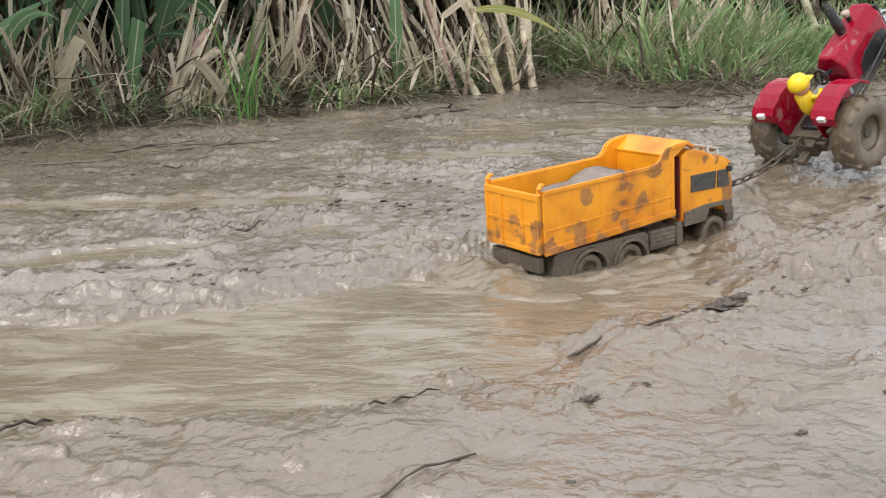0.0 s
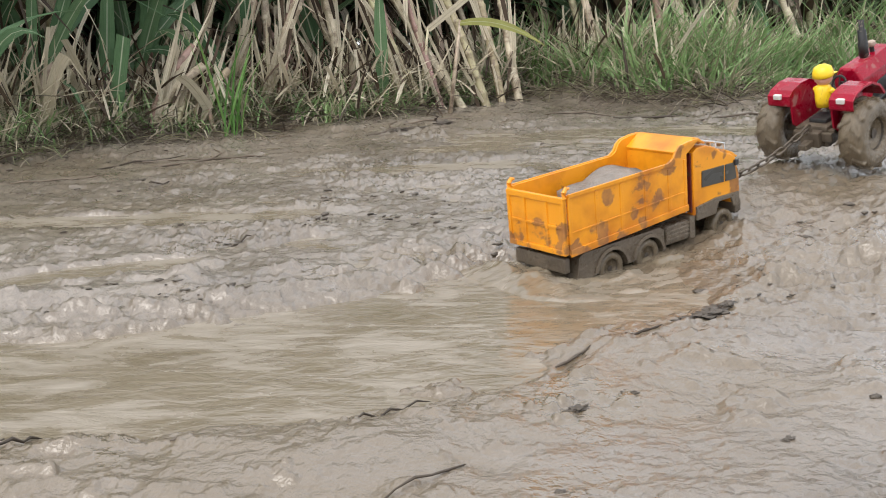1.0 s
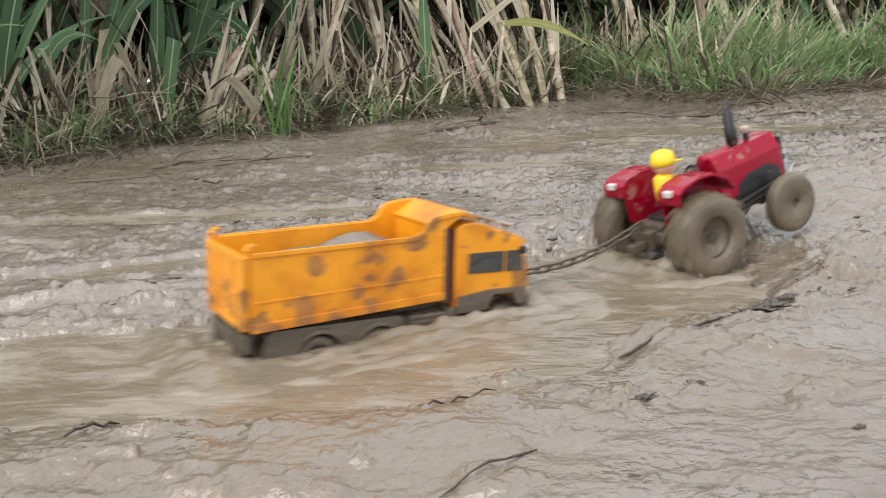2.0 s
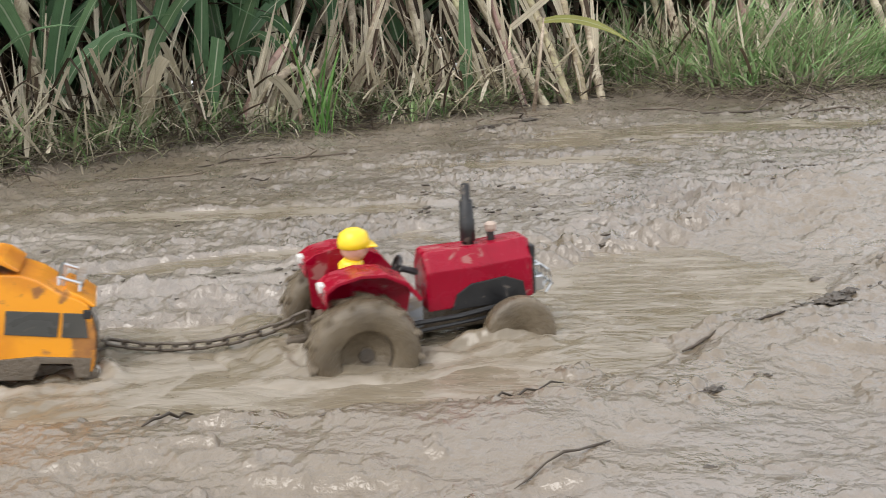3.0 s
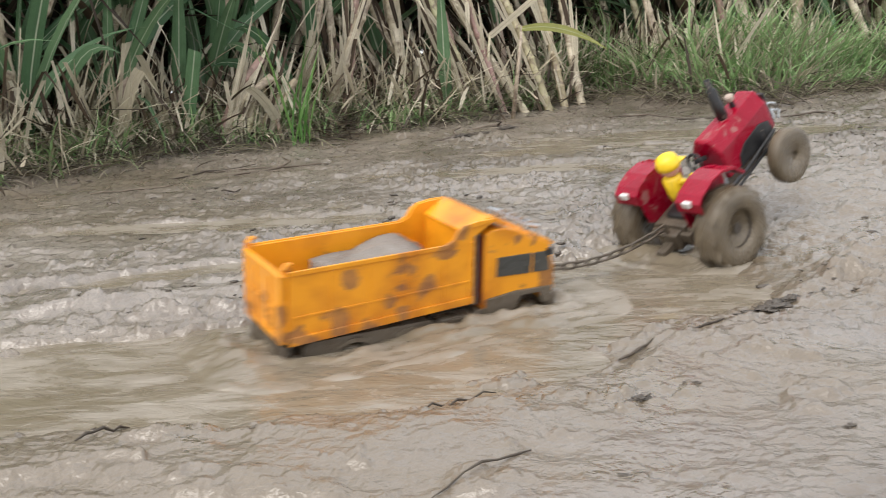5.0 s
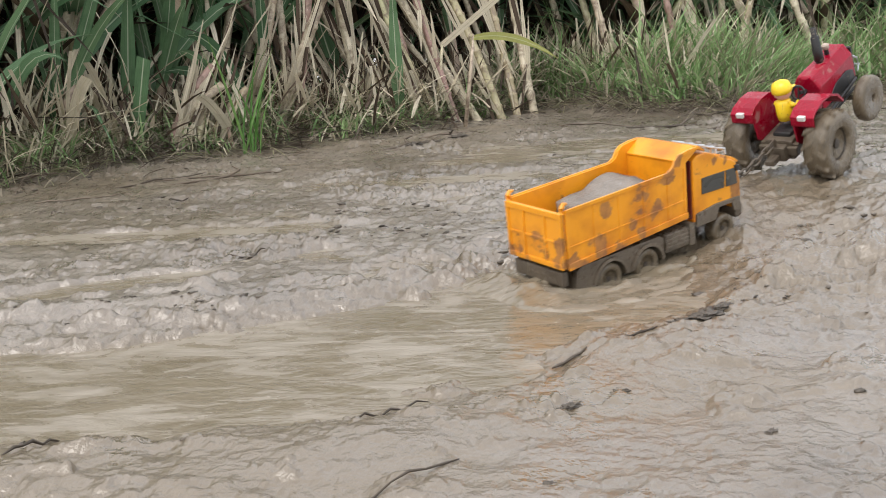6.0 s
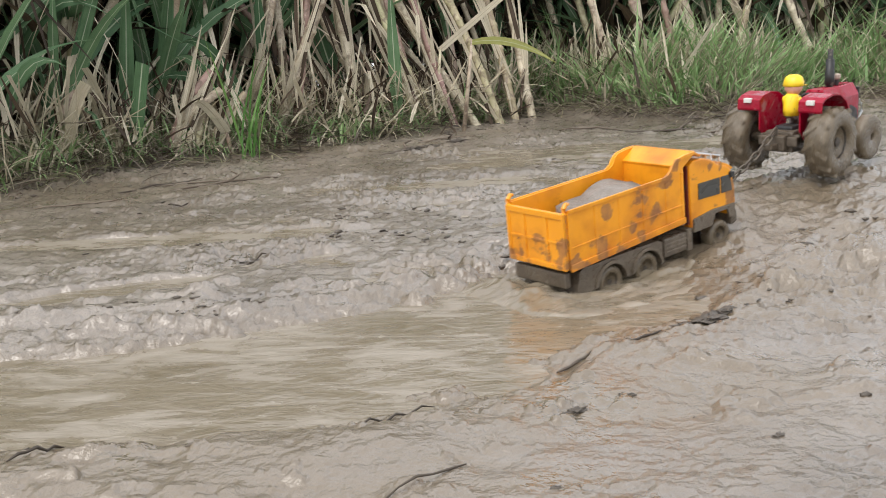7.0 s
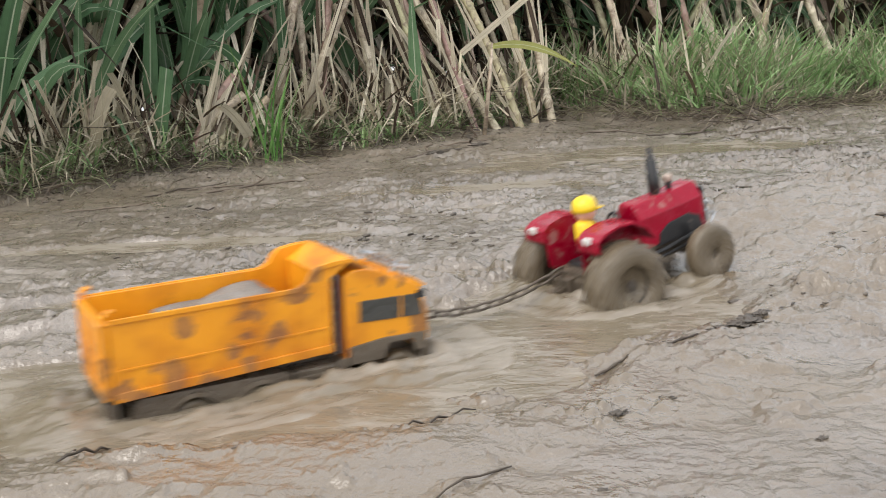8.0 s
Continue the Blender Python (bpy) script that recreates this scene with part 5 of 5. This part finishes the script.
def water_string(seed):
    """A thin string of muddy water that runs off a raised wheel."""
    r = random.Random(seed)
    pts = [(r.uniform(-0.0006, 0.0006), r.uniform(-0.0006, 0.0006), -0.1 * k / 9) for k in range(10)]
    bm = tube(pts, [0.0028, 0.0018, 0.0012, 0.0011, 0.0013, 0.0010, 0.0012, 0.0011, 0.0010, 0.0006], 7)
    return tagged(part("water_string", bm, TYRE, smooth=True), "thin string of muddy water running off a raised front wheel", "water", "strings of water")


DRIPS = [water_string(1), water_string(2)]

# ---- what moves ----
TRUCK_ROWS = [
    (0.0, 0.1537, 1.4269, -0.016, 35.5, 3.0, -1.1), (0.5, 0.247, 1.5139, -0.0132, 37.5, 6.7, -0.5), (1.0, 0.2064, 1.4666, -0.0126, 37.9, 4.9, -0.3),
    (1.5, 0.036, 1.318, -0.016, 37.4, 1.9, 4.6), (1.7, -0.0573, 1.2249, -0.0184, 37.7, -1.0, 2.1), (2.8, -0.6701, 0.9665, 0.0097, 21.3, -8.8, -3.1),
    (3.0, -0.7536, 0.942, 0.012, 23.1, -9.0, -3.2), (3.5, -0.8186, 0.9068, 0.007, 25.7, -7.5, -3.0), (3.8, -0.7863, 0.91, 0.005, 25.7, -7.1, -2.9),
    (4.2, -0.685, 0.974, 0.0, 23.5, -7.8, -2.6), (4.5, -0.51, 1.029, -0.015, 26.5, -4.6, -2.2), (4.7, -0.3749, 1.0667, -0.0206, 31.3, -4.2, 0.6),
    (5.0, -0.1951, 1.1595, -0.0224, 35.2, -1.4, 5.9), (5.2, -0.0745, 1.2037, -0.0213, 38.1, 1.7, 5.1), (6.5, 0.2685, 1.5201, -0.0109, 37.4, 7.8, 1.7),
    (7.0, 0.1972, 1.4405, -0.0115, 39.7, 4.9, 0.8), (7.5, -0.0089, 1.236, -0.0175, 40.2, 1.2, 4.3), (8.0, -0.317, 1.0421, -0.0228, 33.2, -1.5, 1.1),
]
TRACTOR_ROWS = [
    (0.0, 0.698, 1.828, 0.0879, 37.9, 44.6, -3.6), (0.5, 0.7896, 1.9373, 0.0937, 37.3, 34.8, 2.0), (1.0, 0.7298, 1.879, 0.078, 40.0, 17.8, 0.5),
    (1.5, 0.5623, 1.7361, 0.0258, 37.5, 11.7, -1.8), (1.7, 0.4689, 1.6382, -0.0014, 36.7, 14.2, -3.0), (2.8, -0.083, 1.1744, -0.0443, 22.2, 2.9, -0.2),
    (3.0, -0.1576, 1.135, -0.0477, 22.8, 1.8, 2.3), (3.5, -0.2232, 1.1192, -0.0564, 21.1, 3.5, 1.4), (3.8, -0.1728, 1.1128, -0.0491, 23.8, 14.7, -1.3),
    (4.0, -0.1251, 1.1445, -0.0372, 28.0, 28.7, 0.9), (4.2, -0.0612, 1.2044, -0.0235, 31.4, 30.9, 3.2), (4.5, 0.0795, 1.33, -0.0255, 31.0, 29.3, 3.8),
    (4.7, 0.2001, 1.4249, -0.0291, 34.9, 30.5, 1.2), (5.0, 0.3567, 1.5677, -0.0043, 41.3, 32.4, -1.1), (5.2, 0.4481, 1.6523, 0.0137, 41.7, 29.6, 2.1),
    (6.5, 0.7353, 1.9668, 0.0877, 44.4, 22.7, -0.3), (7.0, 0.65, 1.8683, 0.076, 44.9, 1.8, 1.1), (7.5, 0.4933, 1.7169, 0.0263, 43.7, 16.0, 5.3),
    (8.0, 0.2238, 1.4417, -0.0409, 35.1, 9.4, -1.0),
]


def glide(rows, t):
    """Values between rows, smooth and without overshoot."""
    ts = [r[0] for r in rows]
    i = min(max(sum(1 for s in ts if s <= t) - 1, 0), len(ts) - 2)
    h = ts[i + 1] - ts[i]
    f = (t - ts[i]) / h

    def slope(j, c):
        if j == 0 or j == len(ts) - 1:
            k = 0 if j == 0 else j - 1
            return (rows[k + 1][c] - rows[k][c]) / (ts[k + 1] - ts[k])
        a = (rows[j][c] - rows[j - 1][c]) / (ts[j] - ts[j - 1])
        b = (rows[j + 1][c] - rows[j][c]) / (ts[j + 1] - ts[j])
        if a * b <= 0:
            return 0.0
        return 2 * a * b / (a + b)

    out = []
    for c in range(1, 7):
        p0, p1 = rows[i][c], rows[i + 1][c]
        m0, m1 = slope(i, c) * h, slope(i + 1, c) * h
        out.append((2 * f ** 3 - 3 * f ** 2 + 1) * p0 + (f ** 3 - 2 * f ** 2 + f) * m0 + (3 * f ** 2 - 2 * f ** 3) * p1 + (f ** 3 - f ** 2) * m1)
    return out


def stance(v):
    x, y, z, heading, pitch, roll = v
    return pose(x, y, z, 0, 0, heading) @ pose(0, 0, 0, 0, -pitch, 0) @ pose(0, 0, 0, roll, 0, 0)


TIMES = [k / 10 for k in range(81)]


def hang(a, b, length, n):
    """n + 1 points of a chain that hangs from a to b; taut when they are far apart."""
    a, b = Vector(a), Vector(b)
    gap = (b - a).length
    sag = math.sqrt(max(0.0, 3 / 8 * gap * (length - gap))) if gap < length else 0.0
    return [a.lerp(b, k / n) - Vector((0, 0, 4 * sag * (k / n) * (1 - k / n))) for k in range(n + 1)]


def motions():
    truck = [(t, stance(glide(TRUCK_ROWS, t))) for t in TIMES]
    trac = [(t, stance(glide(TRACTOR_ROWS, t))) for t in TIMES]
    walk(TRUCK, truck)
    walk(TRACTOR, trac)
    walk(LOAD, [(t, m @ pose(0.128, 0.002, 0.0845, 0, -4, 6)) for t, m in truck])
    walk(DRIVER, [(t, m @ pose(0.006, 0, 0.007, 0, 0, 0)) for t, m in trac])
    for ob, rows in ((TRUCK_WAKE, TRUCK_ROWS), (TRACTOR_WAKE, TRACTOR_ROWS)):
        path = []
        for t in TIMES:
            x, y, z, heading, pitch, roll = glide(rows, t)
            path.append((t, pose(x - (0.04 if ob is TRACTOR_WAKE else 0), y, -0.001, 0, 0, heading)))
        walk(ob, path)
    # wheels turn with the way gone, with some slip
    turn, last, spins = 0.0, None, []
    for t, m in trac:
        if last is not None:
            d = m.translation - last.translation
            turn += d.dot(m.to_3x3() @ Vector((1, 0, 0)))
        last = m
        spins.append((t, turn))
    for k, (wh, r) in enumerate(WHEELS):
        at = wh.location.copy()
        slip = 1.35 if k < 2 else 1.0
        walk(wh, [(t, Matrix.Translation(at) @ Matrix.Rotation(s * slip / r, 4, "Y")) for t, s in spins])
    # strings of water rise with the front wheels, then fall back
    for ob, side in zip(DRIPS, (-0.057, 0.057)):
        path = []
        for t in TIMES:
            now = min(max(t, 3.6), 4.4)
            wheel_at = stance(glide(TRACTOR_ROWS, now)) @ Vector((0.177, side, 0.0505))
            drop = 0.038 + 0.5 * 9.81 * max(0.0, now - 4.05) ** 2
            path.append((t, pose(wheel_at.x, wheel_at.y, wheel_at.z - drop, 0, 0, 0)))
        walk(ob, path)
    rows = [[] for k in CHAIN_LINKS]
    for (t, mt), (u, mr) in zip(truck, trac):
        a, b = mt @ Vector((0.368, 0.02, 0.061)), mr @ Vector((-0.040, 0, 0.090))
        pts = hang(a, b, (b - a).length + 0.004, LINKS)
        for k in range(LINKS):
            d = (pts[k + 1] - pts[k]).normalized()
            q = d.to_track_quat("X", "Z").to_matrix().to_4x4()
            rows[k].append((t, Matrix.Translation((pts[k] + pts[k + 1]) / 2) @ q @ Matrix.Rotation(radians(90 * (k % 2) + 20), 4, "X")))
    for ob, rr in zip(CHAIN_LINKS, rows):
        walk(ob, rr)


motions()
